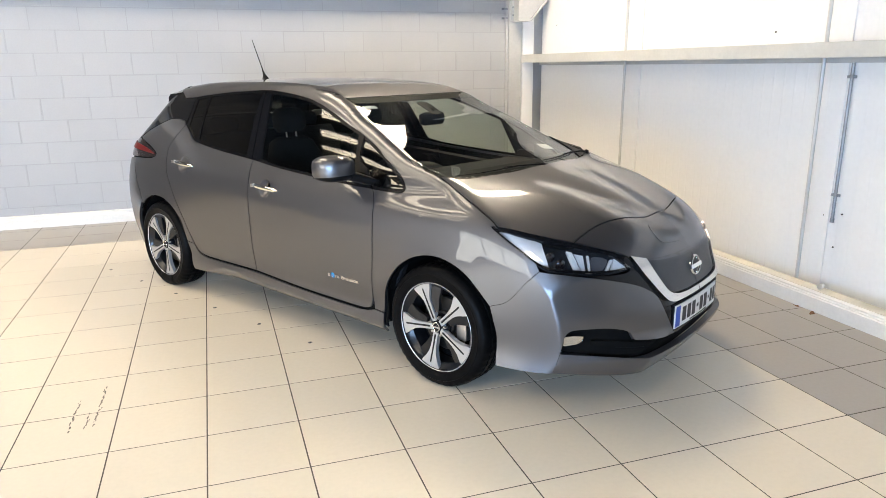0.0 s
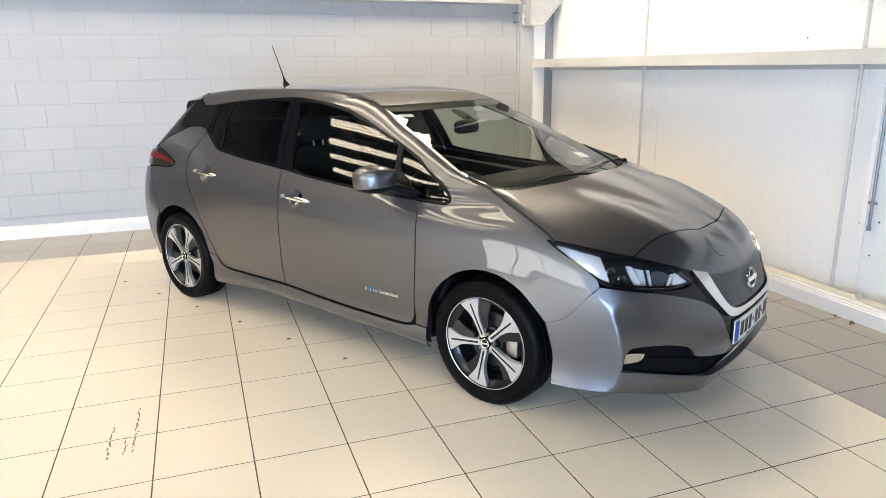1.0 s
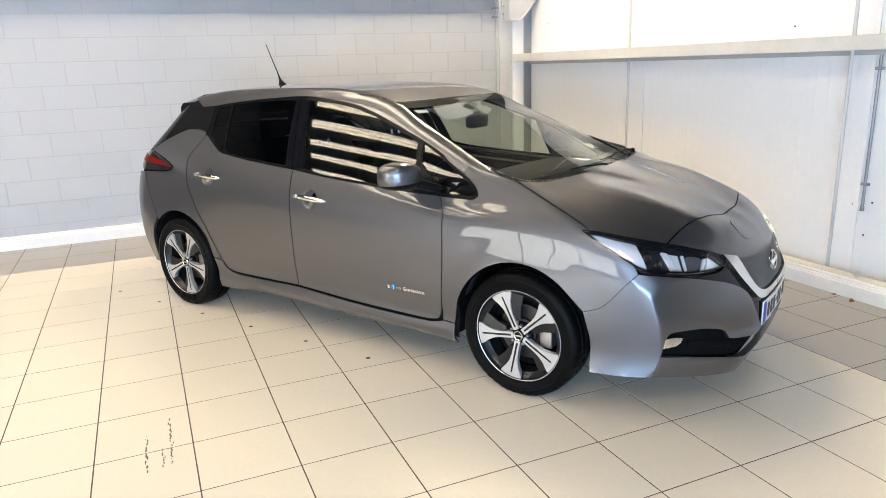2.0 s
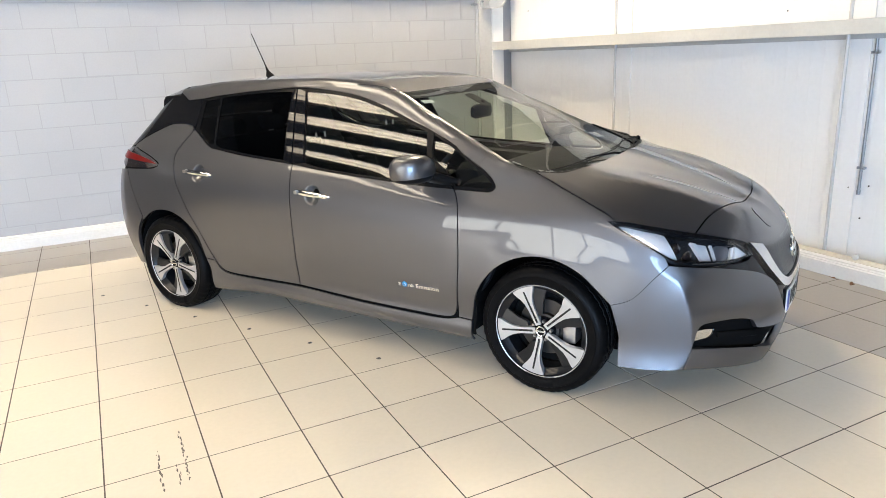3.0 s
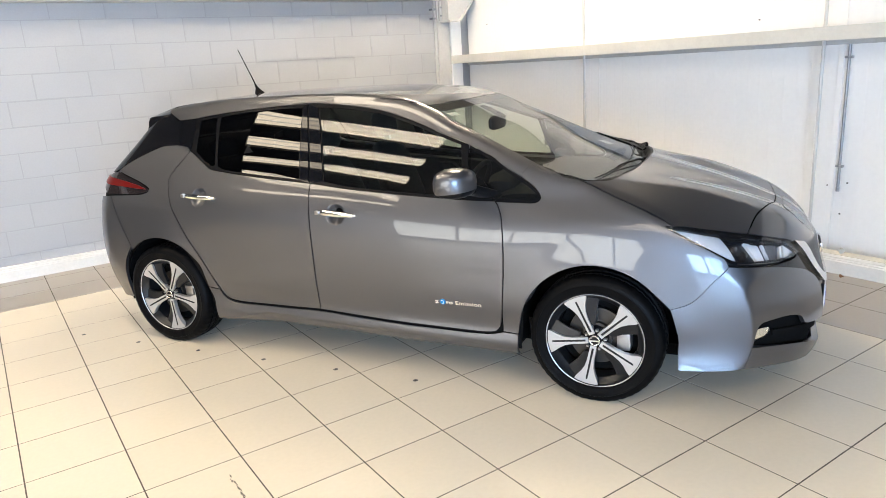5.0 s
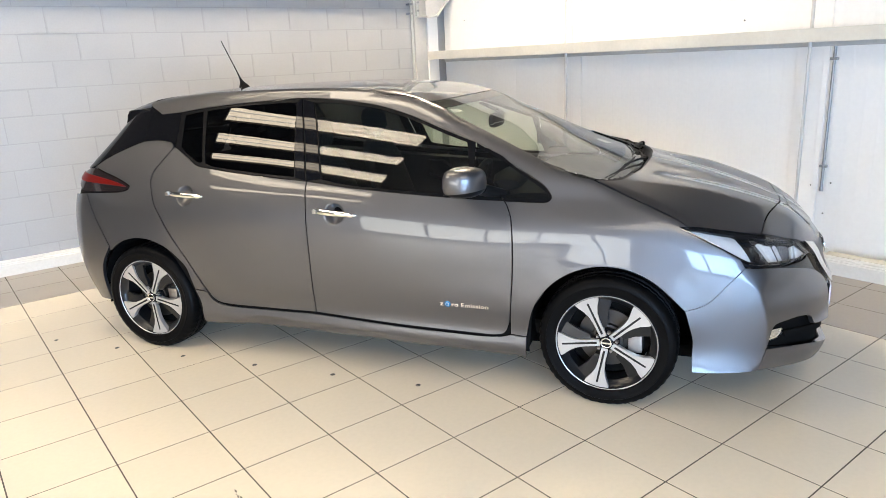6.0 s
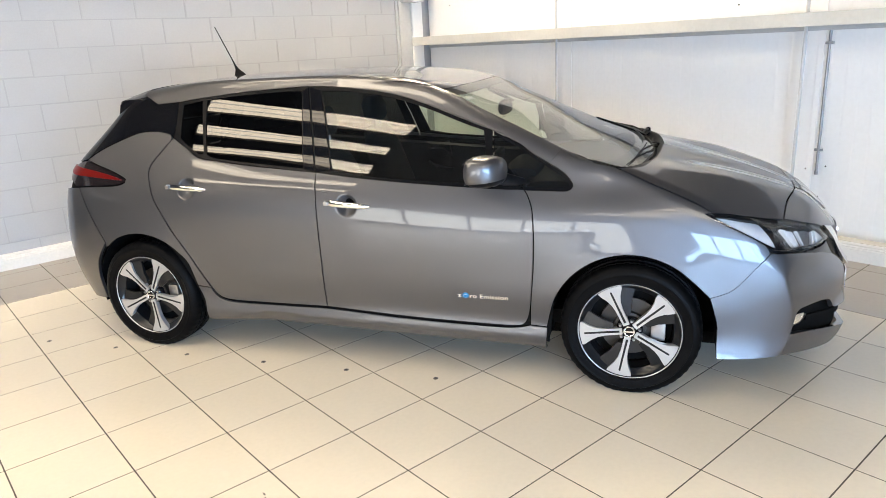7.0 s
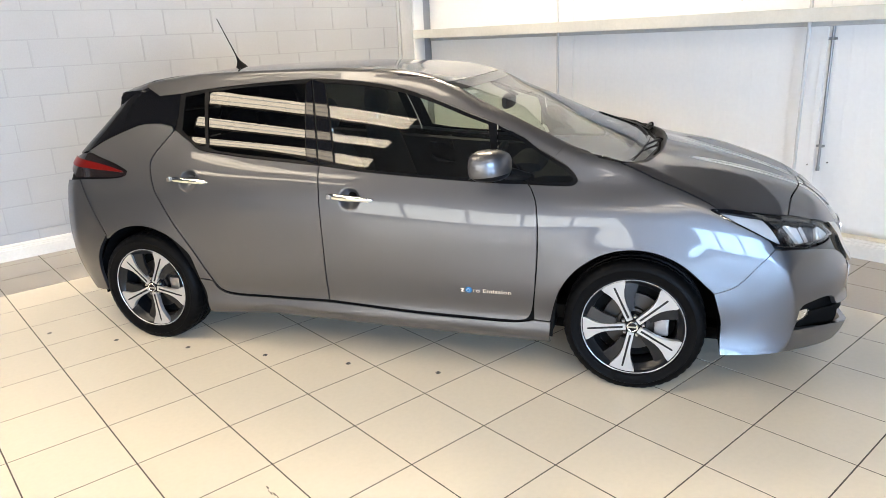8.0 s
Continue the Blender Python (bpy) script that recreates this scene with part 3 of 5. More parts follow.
def top_height(x, y):
    """Bonnet, windscreen, roof and rear screen."""
    y = np.abs(y)
    roof = spline((-2.0, -1.6, -1.125, -0.6, -0.2, 0.2, 0.5, 0.9), (1.36, 1.439, 1.498, 1.513, 1.512, 1.484, 1.439, 1.354), x) - 0.055 * y ** 2 - 0.055 * y ** 4
    low = np.clip(x - 1.0, 0, 0.30)
    screen = 1.745 - 0.49 * x - (0.304 - 0.52 * low ** 2 / (low + 0.08)) * y ** 2 + 0.12 * y ** 4 - 0.03 * (x - 0.8) ** 2
    screen = screen - 0.020 * (y / 0.60) ** 4 * (1 - step(0.70, 1.10, x))
    half = 0.57 + 0.17 * (x - 0.4)
    screen = screen - 0.075 * (1 - 0.7 * step(1.0, 1.42, x)) * np.clip(1 - (y / half) ** 2, 0, 1) - 0.022 * (1 - step(0.55, 0.80, x))  # nearly flat across
    cabin = smin(roof, screen, 0.13 - 0.08 * np.clip(y / 0.57, 0, 1) ** 2)
    bonnet = spline((1.0, 1.25, 1.6, 1.9, 2.1, 2.25, 2.4), (1.125, 1.092, 1.022, 0.938, 0.86, 0.785, 0.69), x)
    bonnet = bonnet - np.maximum(0.05, 0.07 + 0.28 * (x - 1.27)) * y ** 2
    ridge = 0.58 - 0.28 * (x - 1.43)  # crease along the bonnet: a flat middle, a steeper flank outside
    flank = np.where(y > ridge, 1 - np.clip((y - ridge) / 0.26, 0, 1), np.exp(-((y - ridge) / 0.20) ** 2))
    bonnet = bonnet + (0.008 + 0.031 * step(1.40, 1.80, x) * (1 - step(2.12, 2.30, x))) * flank - 0.010 * np.exp(-((y - ridge + 0.28) / 0.10) ** 2) * step(1.3, 1.8, x)
    edge = 1.462 - 0.12 * y ** 2 - 0.45 * y ** 4  # rear edge of the bonnet, and the dip under the screen behind it
    bonnet = bonnet - 0.09 * (1 - step(edge - 0.07, edge - 0.004, x)) * (1 - step(0.655, 0.705, y))
    return smax(cabin, bonnet, 0.012)


def nose(y, z):
    y = np.abs(y)
    high = step(0.50, 0.70, z)  # blunt below, more pointed at the grille and the lamps
    flat = 0.25 + 0.20 * (1 - step(0.27, 0.40, z))
    back = (1 - high) * (0.09 * y ** 2 + 0.26 * (np.maximum(y - flat, 0) / (0.80 - flat)) ** 1.5) + high * (0.40 * y ** 2 + 0.13 * y ** 4)
    return spline((0.15, 0.22, 0.30, 0.45, 0.52, 0.59, 0.66, 0.75, 0.85, 1.0), (2.268, 2.313, 2.336, 2.347, 2.338, 2.318, 2.305, 2.282, 2.232, 2.11), z) - back


def tail(y, z):
    y = np.abs(y)
    return spline((0.15, 0.3, 0.5, 0.8, 0.95, 1.03, 1.2, 1.375, 1.5), (-1.98, -2.08, -2.14, -2.12, -2.08, -2.02, -1.83, -1.655, -1.56), z) + 0.25 * y ** 2 + 0.1 * y ** 4


def inside(p):
    """Positive inside the body."""
    x, y, z = p[..., 0], np.abs(p[..., 1]), p[..., 2]
    round_edge = 0.045 - 0.012 * step(0.40, 0.60, x) * step(1.04, 1.10, z)
    g = smin(side_width(x, z) - y, (top_height(x, y) - z) * 0.8, round_edge)
    corner = 0.007 + 0.10 * step(0.58, 0.73, z)
    g = smin(g, (nose(y, z) - x) * 0.85, corner)
    return smin(g, (x - tail(y, z)) * 0.8, 0.08)


def outward(p, e=0.002):
    g = np.stack([inside(p - d) - inside(p + d) for d in np.eye(3) * e], -1)
    return g / np.linalg.norm(g, axis=-1, keepdims=True)


def cast(origin, way, far=2.0):
    """The first points of the body that rays meet."""
    origin, way = np.asarray(origin, float), np.asarray(way, float)
    lo = np.zeros(len(origin))
    hi = np.full(len(origin), np.nan)
    for s in np.linspace(0, far, 81)[1:]:
        hit = (inside(origin + way * s) > 0) & np.isnan(hi)
        hi = np.where(hit, s, hi)
        lo = np.where(np.isnan(hi), s, lo)
    hi = np.where(np.isnan(hi), far, hi)
    for _ in range(22):
        mid = (lo + hi) / 2
        ins = inside(origin + way * mid[:, None]) > 0
        hi, lo = np.where(ins, mid, hi), np.where(ins, lo, mid)
    return origin + way * hi[:, None]


# ---- panels cut out of the body ----
CAR = Matrix.Translation((1.165, 0.9436, 0.0)) @ Matrix.Rotation(-1.02687, 4, "Z")
TOP = "top"


def rounded(pts, gap=0.012):
    """A closed outline as short steps: smooth through points, sharp at those with a third value."""
    n = len(pts)
    out = []
    for i in range(n):
        p0, p1, p2, p3 = (np.array(pts[(i + k) % n][:2], float) for k in (-1, 0, 1, 2))
        c1, c2 = len(pts[i]) > 2, len(pts[(i + 1) % n]) > 2
        m1 = (p2 - p1) if c1 else (p2 - p0) / 2
        m2 = (p2 - p1) if c2 else (p3 - p1) / 2
        d = np.linalg.norm(p2 - p1)
        for m in (m1, m2):
            k = np.linalg.norm(m)
            if k > 1.2 * d:
                m *= 1.2 * d / k
        steps = max(1, int(d / gap))
        for k in range(steps):
            t = k / steps
            out.append((2 * t ** 3 - 3 * t * t + 1) * p1 + (t ** 3 - 2 * t * t + t) * m1 + (3 * t * t - 2 * t ** 3) * p2 + (t ** 3 - t * t) * m2)
    return np.array(out)


def shrink(loop, by):
    """The outline moved inwards."""
    if not by:
        return loop
    a, b = np.roll(loop, 1, 0), np.roll(loop, -1, 0)
    area = (loop[:, 0] * b[:, 1] - b[:, 0] * loop[:, 1]).sum()
    t = b - a
    nrm = np.stack([-t[:, 1], t[:, 0]], 1) / (np.linalg.norm(t, axis=1, keepdims=True) + 1e-9)
    return loop + nrm * by * np.sign(area)


def within(p, loop):
    a, b = loop, np.roll(loop, -1, 0)
    x, y = p[:, 0, None], p[:, 1, None]
    cross = ((a[:, 1] > y) != (b[:, 1] > y)) & (x < (b[:, 0] - a[:, 0]) * (y - a[:, 1]) / (b[:, 1] - a[:, 1] + 1e-12) + a[:, 0])
    return cross.sum(1) % 2 == 1


def near(p, loop):
    return np.sqrt(((p[:, None] - loop[None]) ** 2).sum(-1).min(1))


def on_body(uv, view):
    """Points (u, v) of a view, taken to the body. view: degrees round from the front (0) to the right-hand side (90), or TOP."""
    uv = np.asarray(uv, float)
    if view == TOP:
        o = np.stack([uv[:, 0], uv[:, 1], np.full(len(uv), 1.8)], 1)
        return cast(o, np.tile((0.0, 0.0, -1.0), (len(uv), 1)), 1.7)
    s, c = math.sin(radians(view)), math.cos(radians(view))
    way = np.array((-c, s, 0.0))
    back = 1.1 * s + 2.6 * abs(c)
    o = np.stack([uv[:, 0] * s, uv[:, 0] * c, uv[:, 1]], 1) - way * back
    return cast(o, np.tile(way, (len(uv), 1)), 1.7)


def sheet(pts, view, holes=(), lift=0.0, depth=0.012, cell=0.03, gap=0.002, fine=()):
    """Mesh of one panel: its outline in a view, laid on the body, with turned-in edges and true normals."""
    loop = shrink(rounded(pts), gap)
    cuts = [rounded(h) for h in holes]
    lo, hi = loop.min(0), loop.max(0)
    grid = np.stack(np.meshgrid(np.arange(lo[0], hi[0], cell), np.arange(lo[1], hi[1], cell)), -1).reshape(-1, 2)
    for (cu, cv), r in fine:
        g = np.stack(np.meshgrid(np.arange(cu - r, cu + r, 0.007), np.arange(cv - r, cv + r, 0.007)), -1).reshape(-1, 2)
        grid = np.concatenate([grid[np.abs(grid - (cu, cv)).max(1) > r], g])
    grid = grid[within(grid, loop)]
    if len(grid):
        grid = grid[near(grid, loop) > 0.35 * cell]
    for c in cuts:
        if len(grid):
            grid = grid[~within(grid, c)]
            grid = grid[near(grid, c) > 0.35 * cell]
    pts2, edges = [], []
    for c in [loop] + cuts:
        k = len(pts2)
        pts2 += [tuple(p) for p in c]
        edges += [(k + i, k + (i + 1) % len(c)) for i in range(len(c))]
    pts2 += [tuple(p) for p in grid]
    v2, _, faces, *_ = delaunay_2d_cdt([Vector(p) for p in pts2], edges, [], 1, 1e-5)
    v2 = np.array([tuple(v) for v in v2])
    mids = np.array([v2[list(f)].mean(0) for f in faces])
    keep = np.ones(len(faces), bool)
    for c in cuts:
        keep &= ~within(mids, c)
    faces = [tuple(f) for f, k in zip(faces, keep) if k]
    p = on_body(v2, view)
    nrm = outward(p)
    p = p + nrm * lift
    fa = np.array(faces)
    face_n = np.cross(p[fa[:, 1]] - p[fa[:, 0]], p[fa[:, 2]] - p[fa[:, 0]])
    flip = (face_n * nrm[fa].sum(1)).sum(1) < 0
    fa[flip] = fa[flip][:, ::-1]
    directed = {(a, b) for f in fa for a, b in zip(f, np.roll(f, -1))}
    rim = [(a, b) for a, b in directed if (b, a) not in directed]
    verts, normals, polys = p.tolist(), nrm.tolist(), [tuple(int(i) for i in f) for f in fa]
    for a, b in rim:
        k = len(verts)
        e = np.cross(p[b] - p[a], nrm[a])
        e = e / (np.linalg.norm(e) + 1e-9)
        r = 0.3 * depth
        verts += [p[a].tolist(), p[b].tolist(), (p[b] - nrm[b] * depth).tolist(), (p[a] - nrm[a] * depth).tolist()]
        normals += [e.tolist()] * 4
        polys.append((k + 1, k, k + 3, k + 2))
    return verts, normals, polys


def to_mesh(name, made, mat, side=1):
    verts, normals, polys = made
    me = bpy.data.meshes.new(name)
    if side < 0:
        verts, normals, polys = [(x, -y, z) for x, y, z in verts], [(x, -y, z) for x, y, z in normals], [f[::-1] for f in polys]
    me.from_pydata(verts, [], polys)
    me.polygons.foreach_set("use_smooth", [True] * len(me.polygons))
    me.normals_split_custom_set_from_vertices(normals)
    me.materials.append(mat)
    return me


def panel(name, pts, view, mat, parent, label="", both=True, **more):
    """A body panel; with both, also its twin on the other side of the car."""
    made = sheet(pts, view, **more)
    first = link(name, to_mesh(name, made, mat), mat, parent, label)
    if both:
        link(name, to_mesh(name, made, mat, -1), mat, parent, label)
    return first


car = thing("car", "gunmetal grey five-door electric hatchback, clean and shiny, parked on the tiles", "car", CAR)


def put(u, v, view, lift=0.0):
    """One place on the body, with its normal."""
    p = on_body([(u, v)], view)
    n = outward(p)
    return Vector(p[0] + n[0] * lift), Vector(n[0])


def mirrored(name, bm, mat, parent, label="", smooth=None):
    """A part of the right-hand side and its twin on the left."""
    twin = bm.copy()
    for v in twin.verts:
        v.co.y = -v.co.y
    a = part(name, bm, mat, parent, label, smooth)
    return a, part(name, twin, mat, parent, label, smooth)


def add_loft(bm, sections, sides=20, power=2.6):
    """Skin over rounded sections: centre, half-axis a, half-axis b."""
    rings = []
    for c, a, b in sections:
        c, a, b = Vector(c), Vector(a), Vector(b)
        ring = []
        for k in range(sides):
            w = 2 * math.pi * k / sides
            x, y = math.cos(w), math.sin(w)
            ring.append(bm.verts.new(c + a * math.copysign(abs(x) ** (2 / power), x) + b * math.copysign(abs(y) ** (2 / power), y)))
        rings.append(ring)
    for r, s in zip(rings, rings[1:]):
        for k in range(sides):
            bm.faces.new((r[k], r[(k + 1) % sides], s[(k + 1) % sides], s[k]))
    bm.faces.new(rings[0][::-1])
    bm.faces.new(rings[-1])
    return bm


def loft(sections, sides=20, power=2.6):
    return add_loft(bmesh.new(), sections, sides, power)


def arc(cx, cz, r, a0, a1, n):
    return [(cx + r * math.cos(radians(a0 + (a1 - a0) * k / (n - 1))), cz + r * math.sin(radians(a0 + (a1 - a0) * k / (n - 1)))) for k in range(n)]


def unroll(pts, view):
    """Outline points of the side view as points of another view."""
    p = on_body([q[:2] for q in pts], 90)
    s, c = math.sin(radians(view)), math.cos(radians(view))
    return [(float(a[0] * s + a[1] * c), float(a[2]), *q[2:]) for a, q in zip(p, pts)]


# outlines in the side view (x, z)
DOOR_TOP = [(-0.334, 1.449), (-0.166, 1.440), (0.033, 1.418), (0.174, 1.393), (0.350, 1.342), (0.531, 1.276), (0.650, 1.234)]
FRONT_ARCH = [(0.968, 0.262)] + arc(1.35, AXLE_Z, 0.372, 168, 22, 14) + [(1.722, 0.370), (1.733, 0.216)]
REAR_ARCH = [(-0.970, 0.215)] + arc(-1.345, AXLE_Z, 0.376, 10, 166, 14) + [(-1.706, 0.33), (-1.695, 0.262)]
BELT = [(-0.420, 1.043), (-0.219, 1.028), (0.034, 1.001), (0.391, 0.976), (0.70, 0.960), (0.848, 0.956)]

# painted panels
panel("front_door", [(-0.221, 1.028, 1), (-0.222, 0.977), (-0.211, 0.878), (-0.206, 0.73), (-0.205, 0.578), (-0.209, 0.40), (-0.212, 0.316, 1), (0.05, 0.304), (0.322, 0.293),
      (0.713, 0.288), (0.820, 0.292), (0.862, 0.312), (0.885, 0.39), (0.902, 0.590), (0.905, 0.751), (0.894, 0.874), (0.866, 0.940), (0.851, 0.957, 1)] + [p for p in BELT[4:1:-1]],
      90, PAINT, car, "grey door skin with a hollow behind the handle", cell=0.03, gap=0.0008, fine=(((-0.045, 0.872), 0.075),))
panel("rear_door", [(-0.226, 1.028, 1), (-0.420, 1.043), (-0.657, 1.062), (-0.846, 1.083), (-0.956, 1.099), (-1.048, 1.148), (-1.132, 1.195), (-1.147, 1.190, 1), (-1.214, 1.115), (-1.262, 1.058), (-1.269, 1.005),
      (-1.229, 0.897), (-1.178, 0.816), (-1.109, 0.701), (-1.016, 0.567), (-0.914, 0.390), (-0.885, 0.345), (-0.841, 0.322), (-0.74, 0.312), (-0.45, 0.312), (-0.217, 0.316, 1), (-0.214, 0.40), (-0.210, 0.578),
      (-0.211, 0.73), (-0.216, 0.878), (-0.227, 0.977)], 90, PAINT, car, "grey rear door skin with a hollow behind the handle", gap=0.0008, fine=(((-1.008, 0.940), 0.075),))
panel("front_wing", [(0.888, 0.30, 1), (0.966, 0.297, 1)] + FRONT_ARCH[1:13] + [(1.690, 0.500, 1), (1.762, 0.527), (1.805, 0.563), (1.868, 0.639), (1.921, 0.699, 1), (1.898, 0.735), (1.838, 0.770), (1.745, 0.816), (1.656, 0.862, 1),
      (1.688, 0.8598, 1), (1.648, 0.8869), (1.532, 0.9397), (1.413, 0.9861), (1.351, 1.013), (1.277, 1.0444), (1.250, 1.054, 1), (1.163, 1.0725), (1.088, 1.093), (1.011, 1.129, 1), (0.966, 1.074, 1), (1.032, 1.034), (1.066, 1.000), (1.079, 0.972), (1.055, 0.953), (0.98, 0.952),
      (0.858, 0.955, 1), (0.870, 0.940), (0.898, 0.874), (0.910, 0.751), (0.907, 0.590), (0.891, 0.39)], 90, PAINT, car, "grey front wing over the wheel arch", gap=0.001, cell=0.013)
panel("rear_quarter", [(-0.920, 0.385, 1), (-1.020, 0.564), (-1.113, 0.698), (-1.183, 0.814), (-1.234, 0.897), (-1.274, 1.005), (-1.267, 1.058), (-1.219, 1.117), (-1.152, 1.192), (-1.168, 1.220, 1), (-1.26, 1.232), (-1.346, 1.230), (-1.40, 1.221),
      (-1.523, 1.179), (-1.633, 1.134), (-1.721, 1.085, 1), (-1.641, 1.057), (-1.532, 1.024), (-1.430, 0.982), (-1.436, 0.962), (-1.502, 0.944), (-1.771, 0.931, 1), (-1.685, 0.786), (-1.592, 0.626, 1)] + REAR_ARCH[11:2:-1] + [(-1.000, 0.395, 1)],
      90, PAINT, car, "grey rear quarter panel round the wheel arch", gap=0.001, cell=0.015)
panel("sill", [(-0.975, 0.186, 1), (-0.975, 0.30), (-1.000, 0.392, 1), (-0.920, 0.383, 1), (-0.896, 0.339), (-0.847, 0.311), (-0.741, 0.299), (-0.45, 0.299), (-0.213, 0.302), (0.05, 0.291), (0.322, 0.280), (0.713, 0.275), (0.82, 0.281), (0.886, 0.296, 1), (0.966, 0.294, 1), (0.968, 0.262),
      (0.960, 0.172, 1), (0.70, 0.166), (0.303, 0.169), (-0.20, 0.178), (-0.60, 0.186), (-0.86, 0.184)], 90, PAINT, car, "grey side skirt below the doors", lift=0.002, cell=0.011)
# roof edge line: where roof and side panel meet
EDGE_Y = 0.54
PILLAR_EDGE = [(0.400, 1.408), (0.486, 1.372), (0.632, 1.301), (0.752, 1.247), (0.867, 1.195), (1.011, 1.129), (1.088, 1.093), (1.163, 1.0715)]
pillar_line = [(float(p[0]), float(p[1])) for p in on_body(PILLAR_EDGE, 90)]
edge_x = [0.36, 0.0, -0.4, -0.8, -1.2, -1.42]
edge_z = [float(p[2]) for p in on_body([(x, EDGE_Y) for x in edge_x], TOP)]
panel("roof_rail", [(-1.158, 1.388, 1), (-1.010, 1.406), (-0.741, 1.429), (-0.503, 1.442)] + DOOR_TOP + [(0.811, 1.165), (0.876, 1.122), (0.966, 1.074, 1), (1.011, 1.129, 1)] + PILLAR_EDGE[4:0:-1] + [(0.400, 1.408, 1)]
      + [(x, z, 1) if k in (0, 5) else (x, z) for k, (x, z) in enumerate(zip(edge_x, edge_z))] + [(-1.36, 1.405), (-1.30, 1.378, 1)], 90, PAINT, car, "grey windscreen pillar and roof rail", gap=0.0, cell=0.022, depth=0.004)
panel("roof", [(-1.42, -EDGE_Y, 1), (-0.8, -EDGE_Y), (0.0, -EDGE_Y), (0.36, -EDGE_Y, 1), (0.400, -0.556, 1), (0.413, -0.462), (0.419, -0.245), (0.421, 0.0), (0.419, 0.245), (0.413, 0.462), (0.400, 0.556, 1), (0.36, EDGE_Y, 1), (0.0, EDGE_Y), (-0.8, EDGE_Y), (-1.42, EDGE_Y, 1)],
      TOP, PAINT, car, "grey roof skin", both=False, gap=0.0, depth=0.005)
panel("pillar_edge", [(x, y - 0.001) if 0 < k < 7 else (x, y - 0.001, 1) for k, (x, y) in enumerate(pillar_line)] + [(x, y + 0.017) if 0 < k < 7 else (x, y + 0.004, 1) for k, (x, y) in reversed(list(enumerate(pillar_line)))], TOP, PAINT, car, "grey inner edge of the windscreen pillar", lift=0.0005, depth=0.004, cell=0.006, gap=0.0)
panel("roof_corner", [(0.30, -0.51, 1), (0.42, -0.52, 1), (0.455, -0.565, 1), (0.40, -0.582, 1), (0.30, -0.565, 1)], TOP, UNDER, car, "dark joint under the roof corner", lift=-0.006, depth=0.003, cell=0.02, gap=0.0, both=True)
panel("headlining", [(-1.42, -0.50, 1), (0.36, -0.50, 1), (0.42, -0.40), (0.45, 0.0), (0.42, 0.40), (0.36, 0.50, 1), (-1.42, 0.50, 1)], TOP, LINER, car, "pale cloth headlining", both=False, lift=-0.03, depth=0.004, cell=0.06)
HOOD_EDGE = [(1.272, -0.712), (1.351, -0.728), (1.413, -0.741), (1.532, -0.766), (1.648, -0.786), (1.688, -0.797)]
CUT = [(1.985, -0.628), (2.012, -0.49), (2.055, -0.356), (2.090, -0.17), (2.100, 0.0)]


def both_ways(half):
    """A symmetric top outline from its right half, ends on the middle line."""
    return list(half) + [(p[0], -p[1], *p[2:]) for p in reversed(half) if abs(p[1]) > 1e-6]


panel("bonnet", both_ways([(1.462, 0.0), (1.455, -0.14), (1.437, -0.372), (1.385, -0.60), (1.330, -0.680)] + [(1.272, -0.714, 1)] + HOOD_EDGE[1:5] + [(1.688, -0.797, 1), (1.80, -0.745), (1.90, -0.685), (1.985, -0.628, 1)] + CUT[1:]), TOP, PAINT, car,
      "grey bonnet with two raised ridges", both=False, cell=0.02, gap=0.001)
panel("bonnet_frame", both_ways([(1.40, 0.0), (1.36, -0.45), (1.275, -0.722, 1), (1.45, -0.757), (1.65, -0.795, 1), (1.82, -0.75), (1.99, -0.645), (2.07, -0.36), (2.12, 0.0)]), TOP, UNDER, car, "dark frame under the bonnet edge", both=False, lift=-0.016, depth=0.01, cell=0.04, gap=0.0)
panel("nose_panel", both_ways([(2.105, 0.0), (2.095, -0.17), (2.060, -0.356), (2.017, -0.49), (1.990, -0.622, 1), (2.080, -0.555), (2.175, -0.455), (2.215, -0.40), (2.262, -0.27), (2.288, -0.12), (2.294, 0.0)]), TOP, PAINT, car,
      "grey nose cap ahead of the bonnet", both=False, cell=0.014, depth=0.02, gap=0.0005)
flap = [(2.222, -0.215), (2.150, -0.20), (2.135, 0.0), (2.150, 0.20), (2.222, 0.215), (2.246, 0.10), (2.252, 0.0), (2.246, -0.10)]
panel("charge_flap", flap, TOP, PAINT, car, "grey charging port flap in the nose", both=False, lift=0.004, depth=0.008, cell=0.012, gap=0.0)

def mid(z):
    """The middle line of the nose in the unrolled view."""
    return (math.sin(radians(50)) * float(nose(np.array([0.0]), np.array([z]))[0]) - 0.0005, z, 1)


# front bumper, unrolled: u runs round the corner to the middle
FB_TOP = [(0.955, 0.699, 1), (1.069, 0.686), (1.224, 0.660), (1.384, 0.618), (1.470, 0.580), (1.522, 0.538), (1.570, 0.452), (1.612, 0.372), (1.630, 0.340, 1)]
FB_OPEN = [(1.572, 0.344), (1.470, 0.352), (1.400, 0.364), (1.383, 0.393), (1.345, 0.414), (1.260, 0.432), (1.157, 0.437), (1.093, 0.434), (1.069, 0.411), (1.049, 0.328, 1)]
panel("front_bumper", unroll([(1.733, 0.216, 1), (1.728, 0.346), (1.708, 0.44), (1.690, 0.499, 1), (1.762, 0.526), (1.805, 0.562), (1.868, 0.638), (1.921, 0.698, 1)], 50) + FB_TOP[1:] + FB_OPEN + [(1.020, 0.226, 1), (0.902, 0.218)], 50, PAINT, car,
      "grey front bumper corner with a sharp crease", cell=0.008, depth=0.02, gap=0.0005)
